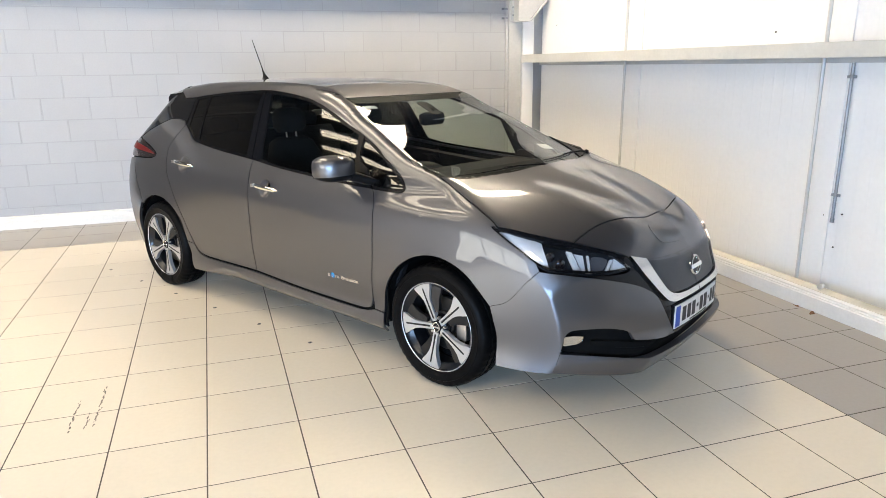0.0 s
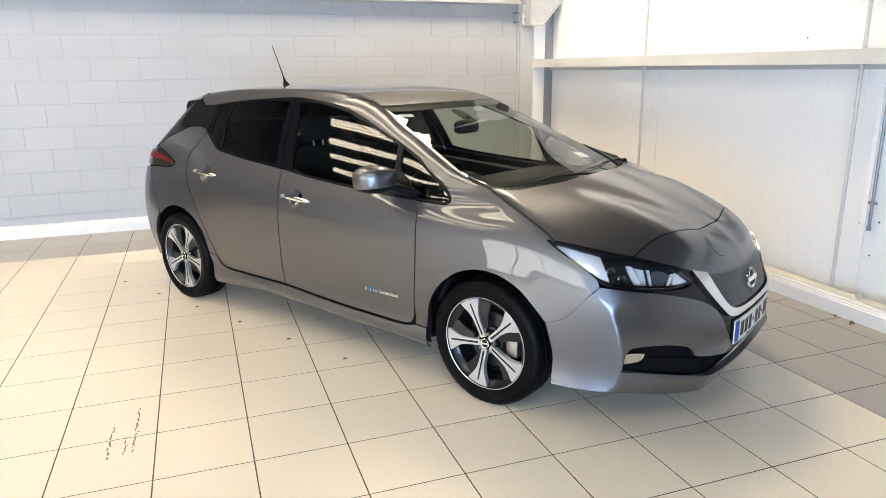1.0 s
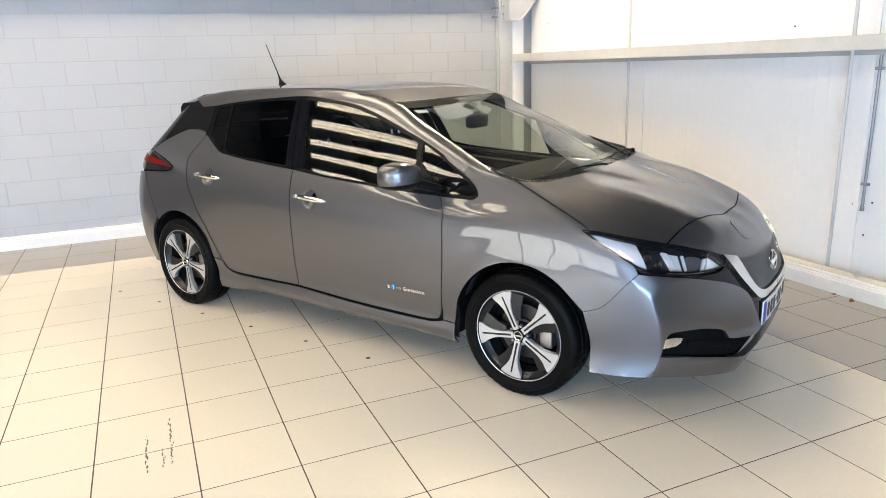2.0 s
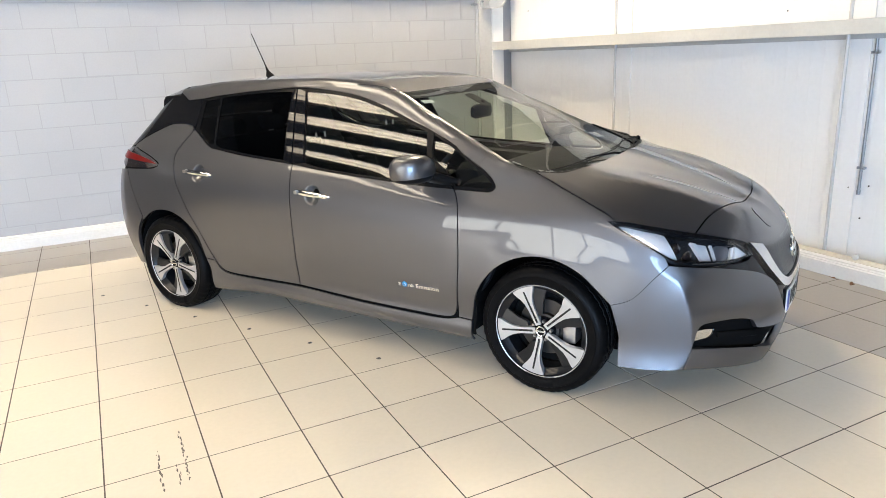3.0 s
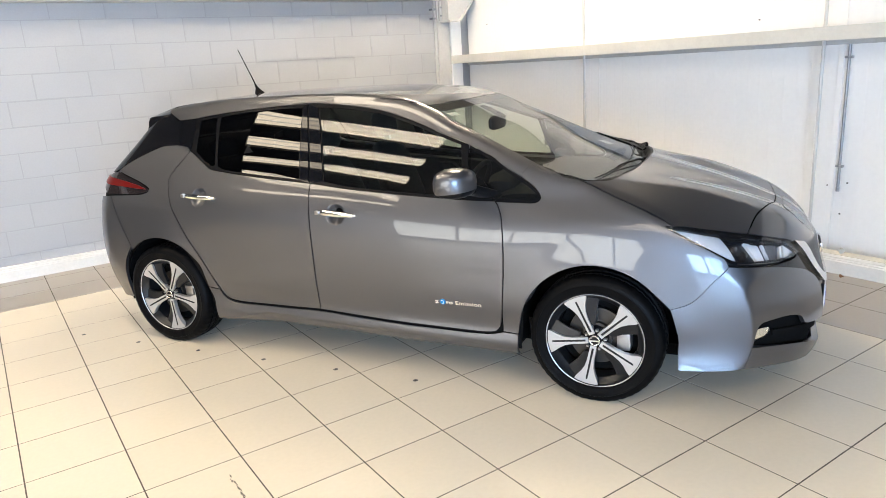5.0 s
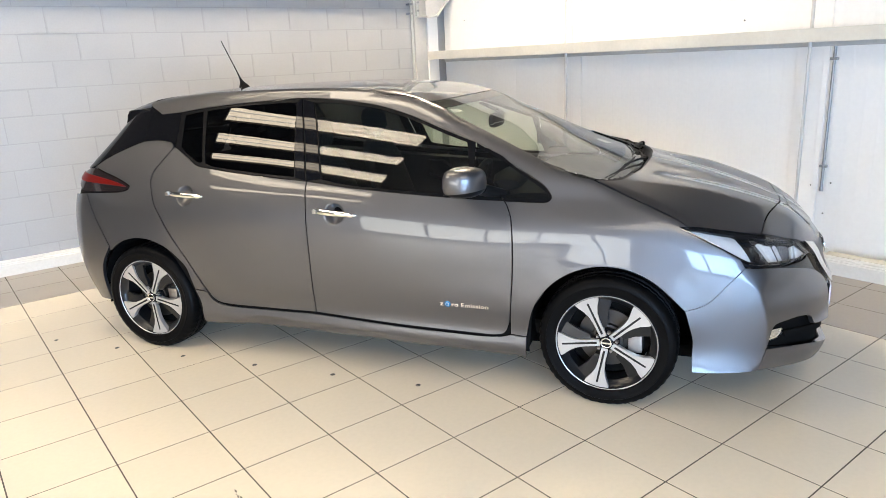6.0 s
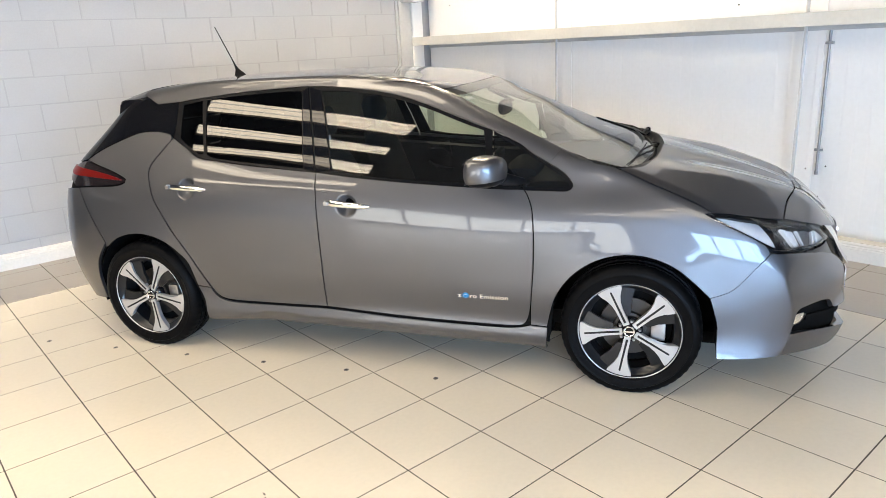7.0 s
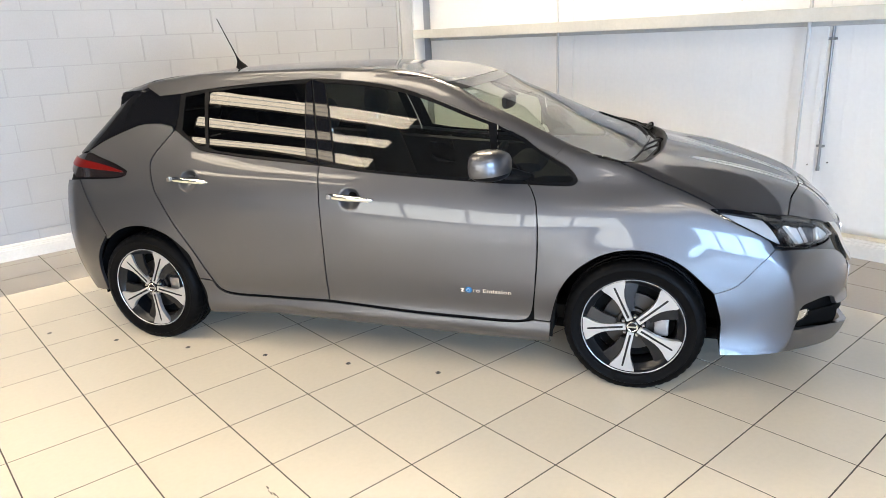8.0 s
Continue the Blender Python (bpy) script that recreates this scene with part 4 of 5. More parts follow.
panel("bumper_lip", [(1.050, 0.326, 1), (1.15, 0.316), (1.260, 0.305), (1.40, 0.286), (1.53, 0.262), (1.65, 0.246), mid(0.240), mid(0.185), (1.65, 0.180), (1.50, 0.190), (1.280, 0.205), (1.021, 0.226, 1)], 50, PAINT, car, "grey lower bumper lip", lift=0.0, cell=0.018, depth=0.03, gap=0.0)
panel("lower_intake", [(1.03, 0.29), (1.05, 0.43), (1.15, 0.455), (1.40, 0.43), (1.60, 0.37), mid(0.36), mid(0.30), mid(0.24), mid(0.19), (1.55, 0.20), (1.40, 0.24), (1.20, 0.28)], 50, UNDER, car, "black lower air intake", lift=-0.045, cell=0.025, depth=0.01)
panel("intake_bar", [(1.20, 0.375), (1.45, 0.352), (1.62, 0.335), mid(0.330), mid(0.312), (1.60, 0.317), (1.40, 0.333), (1.20, 0.352)], 50, UNDER, car, "black cross bar in the intake", lift=-0.028, cell=0.02)
panel("grille_surround", [(0.985, 0.700), (1.10, 0.688), (1.205, 0.676), (1.33, 0.670), (1.372, 0.676), (1.394, 0.70), (1.386, 0.737, 1), (1.47, 0.738), (1.62, 0.715), mid(0.715), mid(0.62), mid(0.55), mid(0.45), mid(0.38), mid(0.33), (1.62, 0.33), (1.55, 0.45), (1.48, 0.55), (1.38, 0.60), (1.20, 0.645), (1.05, 0.675)], 50, GLOSS_BLACK, car, "gloss black grille surround", lift=-0.010, cell=0.02)
panel("grille_strip", [(1.375, 0.738, 1), (1.455, 0.640), (1.560, 0.525), (1.605, 0.503), (1.70, 0.497), mid(0.496), mid(0.524), (1.70, 0.526), (1.625, 0.536), (1.575, 0.562), (1.515, 0.640), (1.462, 0.716, 1)], 50, SATIN_CHROME, car,
      "satin chrome V-shaped grille strip", lift=0.010, cell=0.016, depth=0.022)
panel("grille_panel", [(1.468, 0.712, 1), (1.521, 0.640), (1.580, 0.566), (1.628, 0.541), (1.70, 0.531), mid(0.529), mid(0.59), mid(0.65), mid(0.708), (1.62, 0.708)], 50, GRILLE, car, "dark blue-grey textured grille panel", lift=0.0, cell=0.02)
# round emblem, a plain ring with a bar
at, up = put(0.0, 0.618, 0, 0.005)
bm = revolve([(0.046, 0.0), (0.048, -0.008), (0.054, -0.011), (0.060, -0.008), (0.062, 0.0)], 40)
ring = part("emblem", bm, CHROME, car, "plain chrome ring emblem", smooth=50)
ring.matrix_local = Matrix.Translation(at) @ up.to_track_quat("-Y", "Z").to_matrix().to_4x4() @ Matrix.Diagonal((0.95, 1, 0.84, 1))
part("bar", box((-0.066, -0.013, -0.013), (0.066, 0.0, 0.013), 0.004), CHROME, ring, smooth=40)

# number plate with plain bars
def bent(x0, x1, y0, y1, z0, z1):
    """A flat strip across the nose, bowed back towards its ends."""
    bm = bmesh.new()
    n = max(1, int((y1 - y0) / 0.03))
    rings = []
    for k in range(n + 1):
        y = y0 + (y1 - y0) * k / n
        back = 0.16 * y * y
        rings.append([bm.verts.new((x - back, y, z)) for x, z in ((x0, z0), (x1, z0), (x1, z1), (x0, z1))])
    for a, b in zip(rings, rings[1:]):
        for k in range(4):
            bm.faces.new((a[k], a[(k + 1) % 4], b[(k + 1) % 4], b[k]))
    bm.faces.new(rings[0][::-1])
    bm.faces.new(rings[-1])
    return bm


plate = part("number_plate", bent(2.347, 2.353, -0.262, 0.262, 0.362, 0.476), PLATE, car, "white number plate, its characters as plain bars", smooth=40)
part("plate_holder", bent(2.327, 2.3465, -0.270, 0.270, 0.350, 0.482), TRIM_BLACK, car, "black plate holder", smooth=40)
part("side_band", bent(2.3532, 2.3542, -0.258, -0.214, 0.368, 0.470), PLATE_BLUE, plate, "blue side band")
for y0, y1 in ((-0.190, -0.150), (-0.135, -0.095), (-0.080, -0.040), (-0.022, 0.002), (0.020, 0.062), (0.078, 0.120), (0.136, 0.156), (0.172, 0.206), (0.216, 0.250)):
    narrow = y1 - y0 < 0.03
    part("character_bar", bent(2.3532, 2.3542, y0, y1, 0.412 if narrow else 0.383, 0.428 if narrow else 0.455), INK, plate)
part("caption_bar", bent(2.3532, 2.3542, -0.10, 0.12, 0.3655, 0.3725), INK, plate)

# headlamps
LAMP = [(0.748, 0.862, 1), (0.82, 0.857), (0.915, 0.839), (1.05, 0.810), (1.116, 0.797), (1.215, 0.775), (1.302, 0.752, 1), (1.350, 0.718), (1.386, 0.688, 1), (1.300, 0.682), (1.205, 0.684), (1.10, 0.696), (0.985, 0.709), (0.930, 0.736), (0.883, 0.767), (0.812, 0.814), (0.768, 0.847)]
panel("headlamp", LAMP, 50, LAMP_DARK, car, "headlamp with dark housing and clear lens", lift=-0.034, cell=0.02, gap=-0.004)
for made in (
        ([(0.775, 0.854), (0.84, 0.848), (0.92, 0.833), (0.975, 0.821, 1), (0.996, 0.722, 1), (0.945, 0.737), (0.880, 0.780)], LAMP_SILVER, "silver lamp reflector", -0.018),
        ([(1.085, 0.785, 1), (1.112, 0.779, 1), (1.146, 0.706, 1), (1.118, 0.706, 1)], REFLECTOR, "bright upright strip", -0.020),
        ([(1.122, 0.776, 1), (1.165, 0.766, 1), (1.172, 0.704, 1), (1.152, 0.704, 1)], LAMP_SILVER, "lamp module", -0.028),
        ([(1.180, 0.764, 1), (1.190, 0.760, 1), (1.194, 0.702, 1), (1.186, 0.702, 1)], LAMP_SILVER, "silver upright strip", -0.020),
        ([(1.206, 0.756), (1.282, 0.740), (1.252, 0.698), (1.206, 0.698)], LAMP_GREY, "grey lamp module", -0.028),
        ([(1.292, 0.738, 1), (1.306, 0.735, 1), (1.280, 0.694, 1), (1.262, 0.694, 1)], REFLECTOR, "bright slanted strip", -0.020),
        ([(1.308, 0.738, 1), (1.340, 0.716), (1.372, 0.692, 1), (1.286, 0.690, 1)], REFLECTOR, "faceted turn lamp", -0.014)):
    panel("lamp_reflector", made[0], 50, made[1], car, made[2], lift=made[3], cell=0.012, gap=0.001, depth=0.014)
for u, z in ((1.01, 0.765), (1.055, 0.735)):
    at, up = put(u, z, 50, -0.030)
    bm = loft([(at - up * 0.012, Vector((0.5, 0.8, 0)) * 0.026, Vector((0, 0, 0.026))), (at + up * 0.004, Vector((0.5, 0.8, 0)) * 0.026, Vector((0, 0, 0.026))), (at + up * 0.013, Vector((0.5, 0.8, 0)) * 0.018, Vector((0, 0, 0.018))), (at + up * 0.016, Vector((0.5, 0.8, 0)) * 0.004, Vector((0, 0, 0.004)))], 20, 2)
    mirrored("projector_lens", bm, DARKLENS, car, "dark projector lens", smooth=60)
panel("headlamp_seal", [(p[0], p[1] + 0.004) if len(p) == 2 else (p[0], p[1] + 0.004, 1) for p in LAMP], 50, GLOSS_BLACK, car, "black headlamp edge", holes=[[(float(u), float(v), 1) for u, v in shrink(rounded(LAMP, 0.02), 0.009)]], lift=0.000, cell=0.02, gap=-0.003)
panel("headlamp_lens", LAMP, 50, GLASS_LAMP, car, "clear headlamp lens", lift=0.003, cell=0.015, gap=0.001, depth=0.004)
panel("lamp_filler", [(1.300, 0.757, 1), (1.372, 0.738, 1), (1.394, 0.70), (1.386, 0.684, 1), (1.350, 0.716)], 50, GLOSS_BLACK, car, "gloss black filler beside the headlamp", lift=-0.003, cell=0.015, gap=0.0)
# fog lamps
FOG = [(1.070, 0.402, 1), (1.110, 0.404), (1.160, 0.398, 1), (1.150, 0.376), (1.130, 0.366), (1.066, 0.360, 1)]
panel("fog_lamp", FOG, 50, FOG_SILVER, car, "bright fog lamp", lift=-0.014, cell=0.012, gap=0.0)
panel("fog_lens", FOG, 50, GLASS_LAMP, car, "clear fog lamp lens", lift=-0.006, cell=0.015, gap=0.0, depth=0.003)

# rear: lamps, black pillar, spoiler, bumper, tailgate
TAIL = [(-1.428, 0.976), (-1.436, 0.964), (-1.504, 0.948), (-1.65, 0.942), (-1.80, 0.938, 1), (-1.86, 0.985), (-1.87, 1.03, 1), (-1.80, 1.060), (-1.718, 1.078), (-1.641, 1.053), (-1.532, 1.020)]
panel("tail_lamp", TAIL, 90, DARKLENS, car, "smoked black tail lamp", lift=0.003, cell=0.016)
panel("red_lens", [(-1.455, 0.976), (-1.546, 0.980), (-1.66, 0.988), (-1.80, 1.000, 1), (-1.858, 1.014), (-1.864, 1.044, 1), (-1.80, 1.046), (-1.66, 1.025), (-1.528, 0.998)], 90, REDLENS, car, "red lamp lens", lift=0.008, cell=0.016, gap=0.0, depth=0.006)
panel("rear_pillar", [(-1.158, 1.386, 1), (-1.140, 1.28), (-1.143, 1.20, 1), (-1.168, 1.223, 1), (-1.26, 1.235), (-1.346, 1.233), (-1.40, 1.224), (-1.523, 1.182), (-1.633, 1.137), (-1.721, 1.088, 1), (-1.80, 1.070), (-1.84, 1.085, 1), (-1.72, 1.22), (-1.61, 1.34), (-1.565, 1.385, 1), (-1.42, 1.418),
      (-1.36, 1.403), (-1.30, 1.376)], 90, GLOSS_BLACK, car, "gloss black rear pillar", cell=0.02, gap=0.001)
def spoiler():
    """Roof spoiler with side fins: one profile swept across the car."""
    bm = bmesh.new()
    rings = []
    for k in range(17):
        y = -0.572 + 1.144 * k / 16
        front = put(-1.40, y * 0.985, TOP, 0.003)[0].z
        tip, z = -1.655 + 0.25 * y * y, 1.432 - 0.10 * y * y
        line = ((-1.40, front), (-1.47, front + (z - front) * 0.35), (-1.54, front + (z - front) * 0.72), (tip + 0.012, z), (tip - 0.004, z - 0.006), (tip - 0.010, z - 0.022), (tip - 0.036, z - 0.080), (tip - 0.020, z - 0.098), (-1.52, z - 0.13), (-1.38, z - 0.11))
        rings.append([bm.verts.new((x, y, zz)) for x, zz in line])
    for p, q in zip(rings, rings[1:]):
        for i in range(len(p)):
            j = (i + 1) % len(p)
            bm.faces.new((p[i], p[j], q[j], q[i]))
    bm.faces.new(rings[0])
    bm.faces.new(rings[-1][::-1])
    ends = [e for r in (rings[0], rings[-1]) for e in bm.edges if e.verts[0] in r and e.verts[1] in r]
    bmesh.ops.bevel(bm, geom=ends, offset=0.010, segments=3, affect="EDGES")
    return bm


part("spoiler", spoiler(), GLOSS_BLACK, car, "gloss black roof spoiler with side fins", smooth=50)
panel("rear_bumper", unroll([(-1.695, 0.262, 1), (-1.703, 0.33), (-1.697, 0.42), (-1.668, 0.52), (-1.595, 0.622, 1), (-1.688, 0.784), (-1.774, 0.929, 1), (-1.83, 0.925)], 130) + [(-1.0, 0.91), (-1.10, 0.86), (-1.30, 0.78), (-1.63, 0.76, 1), (-1.63, 0.27, 1), (-1.30, 0.25), (-1.0, 0.25)], 130, PAINT, car, "grey rear bumper", gap=0.0005, cell=0.03, depth=0.02)
panel("tailgate", [(-0.62, 0.92), (0.62, 0.92), (0.66, 1.05), (0.56, 1.20), (-0.56, 1.20), (-0.66, 1.05)], 180, PAINT, car, "grey tailgate", both=False, cell=0.04)
panel("tailgate_lower", [(-0.60, 0.90), (-0.50, 0.78), (0.50, 0.78), (0.60, 0.90)], 180, PAINT, car, both=False, cell=0.04)
panel("rear_screen", [(-0.555, 1.21), (0.555, 1.21), (0.48, 1.36), (-0.48, 1.36)], 180, GLASS_DARK, car, "dark rear screen", both=False, cell=0.04, depth=0.004)

# dark inner shell behind the panel gaps, and the wheel wells
panel("inner_shell", [(-0.985, 0.20, 1), (-1.03, 0.40), (-1.16, 0.62), (-1.35, 0.695), (-1.56, 0.64), (-1.70, 0.46), (-1.73, 0.26, 1), (-1.90, 0.30, 1), (-1.90, 0.95), (-1.70, 1.09), (-1.16, 1.22), (-1.05, 1.13), (-0.9, 1.08), (-0.22, 1.01), (0.4, 0.965), (1.02, 0.945), (1.25, 1.02), (1.62, 0.86), (1.86, 0.70),
      (1.95, 0.60), (1.95, 0.25, 1), (1.75, 0.22, 1), (1.735, 0.42), (1.66, 0.55), (1.52, 0.66), (1.35, 0.695), (1.16, 0.645), (1.02, 0.50), (0.975, 0.20, 1)], 90, UNDER, car, "dark inner body shell", lift=-0.016, depth=0.01, cell=0.05)
for ax in AXLES:
    bm = bmesh.new()
    line = [(ax + 0.385, 0.20)] + arc(ax, AXLE_Z, 0.385, 0, 180, 23) + [(ax - 0.375, 0.235)]
    ring_out = [bm.verts.new((x, -0.815, z)) for x, z in line]
    ring_in = [bm.verts.new((x, -0.50, z)) for x, z in line]
    for k in range(24):
        bm.faces.new((ring_out[k], ring_out[k + 1], ring_in[k + 1], ring_in[k]))
    bm.faces.new(ring_in)
    mirrored("wheel_well", bm, UNDER, car, "black wheel well liner")
part("underbody", box((-1.80, -0.62, 0.175), (1.90, 0.62, 0.24), 0.02), UNDER, car, "black underbody tray")
part("motor_bay", box((1.05, -0.48, 0.24), (1.95, 0.48, 0.66), 0.03), UNDER, car)
part("boot_floor", box((-1.80, -0.48, 0.24), (-0.95, 0.48, 0.62), 0.03), UNDER, car)

# windows
F_GLASS = [(-0.137, 1.040, 1), (0.034, 1.014), (0.391, 0.990), (0.700, 0.976, 1), (0.668, 1.09), (0.640, 1.222, 1), (0.531, 1.258), (0.350, 1.324), (0.174, 1.375), (0.033, 1.400), (-0.12, 1.418), (-0.258, 1.424, 1), (-0.198, 1.265)]
R_GLASS = [(-0.302, 1.050, 1), (-0.33, 1.20), (-0.372, 1.425, 1), (-0.503, 1.424), (-0.741, 1.412), (-0.968, 1.393, 1), (-0.935, 1.25), (-0.900, 1.113, 1), (-0.846, 1.097), (-0.657, 1.077), (-0.420, 1.058)]
Q_GLASS = [(-1.118, 1.372, 1), (-0.996, 1.390, 1), (-0.955, 1.25), (-0.921, 1.122, 1), (-0.956, 1.117), (-1.042, 1.164), (-1.092, 1.200, 1)]
N_GLASS = [(0.690, 1.205, 1), (0.811, 1.146), (0.876, 1.106), (0.964, 1.055), (1.020, 1.020), (1.056, 0.990), (1.060, 0.974), (1.04, 0.968), (0.865, 0.970, 1), (0.812, 1.030), (0.75, 1.07), (0.705, 1.11, 1)]
panel("front_window_frame", [(-0.222, 1.026, 1)] + BELT[2:5] + [(0.848, 0.957, 1), (0.806, 1.019), (0.775, 1.055), (0.70, 1.105), (0.684, 1.222, 1)] + DOOR_TOP[-2:0:-1] + [(-0.331, 1.447, 1), (-0.262, 1.205)], 90, FRAME_BLACK, car, "black front window frame", holes=[F_GLASS], lift=-0.001, depth=0.006, cell=0.025, gap=0.0015)
panel("rear_window_frame", [(-0.227, 1.026, 1), (-0.266, 1.205), (-0.336, 1.447, 1), (-0.503, 1.440), (-0.741, 1.427), (-1.010, 1.404), (-1.156, 1.386, 1), (-1.138, 1.27), (-1.135, 1.197, 1), (-1.048, 1.150), (-0.956, 1.101), (-0.846, 1.085), (-0.657, 1.064), (-0.420, 1.045)], 90, FRAME_BLACK, car,
      "black rear window frame", holes=[R_GLASS, Q_GLASS], lift=-0.001, depth=0.006, cell=0.025, gap=0.0015)
panel("quarter_window_frame", [(0.688, 1.219, 1), (0.811, 1.163), (0.876, 1.120), (0.964, 1.070), (1.032, 1.032), (1.066, 0.998), (1.077, 0.972), (1.053, 0.955), (0.95, 0.955), (0.856, 0.957, 1), (0.812, 1.019), (0.781, 1.055), (0.706, 1.107)], 90, FRAME_BLACK, car, "black quarter window frame", holes=[N_GLASS], lift=-0.001, depth=0.006, cell=0.02, gap=0.001)
for nm, o, mat, lab in (("front_window", F_GLASS, GLASS_SIDE, "lightly tinted front door window"), ("rear_window", R_GLASS, GLASS_DARK, "dark privacy glass"), ("rear_quarter_window", Q_GLASS, GLASS_DARK, "dark privacy glass"), ("front_quarter_window", N_GLASS, GLASS_CORNER, "quarter window, its tint darkened for the dark cabin behind")):
    panel(nm, o, 90, mat, car, lab, lift=-0.006, depth=0.004, cell=0.03, gap=-0.003)
# window pillar cover between the doors, and the slim divider
panel("pillar_cover", [(-0.226, 1.03, 1), (-0.262, 1.205), (-0.333, 1.444, 1), (-0.262, 1.424, 1), (-0.202, 1.265), (-0.141, 1.040, 1)], 90, GLOSS_BLACK, car, "gloss black door pillar cover", lift=0.003, depth=0.004, cell=0.03)
panel("pillar_cover", [(-0.232, 1.03, 1), (-0.298, 1.046, 1), (-0.326, 1.20), (-0.368, 1.424, 1), (-0.340, 1.444, 1), (-0.270, 1.205)], 90, GLOSS_BLACK, car, "gloss black door pillar cover", lift=0.003, depth=0.004, cell=0.03)
SCREEN = both_ways([(0.427, 0.0), (0.425, -0.245), (0.419, -0.460), (0.406, pillar_line[0][1] + 0.006, 1)] + [(x, y + 0.018) for x, y in pillar_line[1:]] + [(1.240, -0.708, 1), (1.310, -0.640), (1.355, -0.484), (1.388, -0.272), (1.415, 0.0)])
HOLE = both_ways([(0.500, 0.0), (0.498, -0.235), (0.490, -0.43), (0.474, -0.538, 1)] + [(x, y + 0.026) for x, y in pillar_line[1:]] + [(1.215, -0.660, 1), (1.262, -0.484), (1.295, -0.272), (1.315, 0.0)])
panel("windscreen", SCREEN, TOP, GLASS_CLEAR, car, "clear laminated windscreen", both=False, lift=0.0, depth=0.005, cell=0.04, gap=0.0)
panel("windscreen_border", SCREEN, TOP, TRIM_BLACK, car, "black printed windscreen border", both=False, holes=[HOLE], lift=-0.004, depth=0.003, cell=0.03, gap=0.0)
panel("cowl", both_ways([(1.405, 0.0), (1.380, -0.272), (1.345, -0.484), (1.300, -0.650), (1.262, -0.700), (1.275, -0.722), (1.335, -0.690), (1.395, -0.60), (1.447, -0.372), (1.465, -0.14), (1.470, 0.0)]), TOP, TRIM_BLACK, car, "black plastic cowl under the windscreen", both=False, lift=-0.002, depth=0.02, cell=0.02)
for ob in car.children:
    if "glass" in ob.active_material.name or "window" in ob.name and "frame" not in ob.name:
        ob.visible_shadow = False


def over_screen(x, y, lift):
    p, n = put(x, y, TOP, lift)
    return p


def wiper(rows, pivot):
    blade = [over_screen(x, y, 0.008) for x, y in rows]
    w = part("wiper", tube(blade, [0.002, 0.0035, 0.004, 0.0035, 0.002], 8), TRIM_BLACK, car, "black windscreen wiper", smooth=50)
    mid = over_screen(*rows[2], 0.017)
    foot = over_screen(*pivot, 0.004)
    part("wiper_arm", tube([foot, foot.lerp(mid, 0.25) + Vector((0, 0, 0.012)), foot.lerp(mid, 0.7) + Vector((0, 0, 0.006)), mid], [0.008, 0.0065, 0.0045, 0.003], 8), TRIM_BLACK, w, smooth=50)
    part("pivot_cap", loft([(foot + Vector((0, 0, -0.01)), (0.016, 0, 0), (0, 0.016, 0)), (foot + Vector((0, 0, 0.010)), (0.014, 0, 0), (0, 0.014, 0)), (foot + Vector((0, 0, 0.016)), (0.006, 0, 0), (0, 0.006, 0))], 14, 2), TRIM_BLACK, w, smooth=50)


wiper([(1.300, -0.620), (1.325, -0.46), (1.345, -0.28), (1.362, -0.08), (1.368, 0.08)], (1.43, 0.10))
wiper([(1.352, 0.10), (1.345, 0.22), (1.325, 0.36), (1.295, 0.50), (1.260, 0.62)], (1.36, 0.60))
panel("paper_label", [(1.175, 0.40, 1), (1.185, 0.50, 1), (1.115, 0.52, 1), (1.105, 0.42, 1)], TOP, PAPER, car, "white paper disc in the windscreen corner", both=False, lift=-0.012, depth=0.002, gap=0.0)
panel("paper_label", [(0.495, -0.500, 1), (0.510, -0.415, 1), (0.540, -0.420, 1), (0.525, -0.505, 1)], TOP, PAPER, car, "small pale label at the top of the windscreen", both=False, lift=-0.012, depth=0.002, gap=0.0)

panel("cowl_corner", [(1.03, 0.684, 1), (1.10, 0.700), (1.17, 0.709), (1.245, 0.706), (1.30, 0.672), (1.345, 0.610), (1.375, 0.530, 1), (1.30, 0.575), (1.21, 0.628), (1.11, 0.668)], TOP, TRIM_BLACK, car, "black cover at the end of the cowl", both=False, lift=0.006, depth=0.02, cell=0.02, gap=0.0)

# roof aerial
aerial = part("aerial", loft([((-1.125, 0, 1.495), (0.045, 0, 0), (0, 0.020, 0)), ((-1.128, 0, 1.510), (0.036, 0, 0), (0, 0.015, 0)), ((-1.142, 0, 1.535), (0.014, 0, 0), (0, 0.008, 0)), ((-1.156, 0, 1.562), (0.006, 0, 0), (0, 0.006, 0))], 16, 2), TRIM_BLACK, car, "black roof aerial", smooth=50)
part("mast", tube([(-1.152, 0, 1.555), (-1.175, 0, 1.605), (-1.268, 0, 1.797)], [0.0055, 0.0036, 0.0026], 8), TRIM_BLACK, aerial, smooth=50)

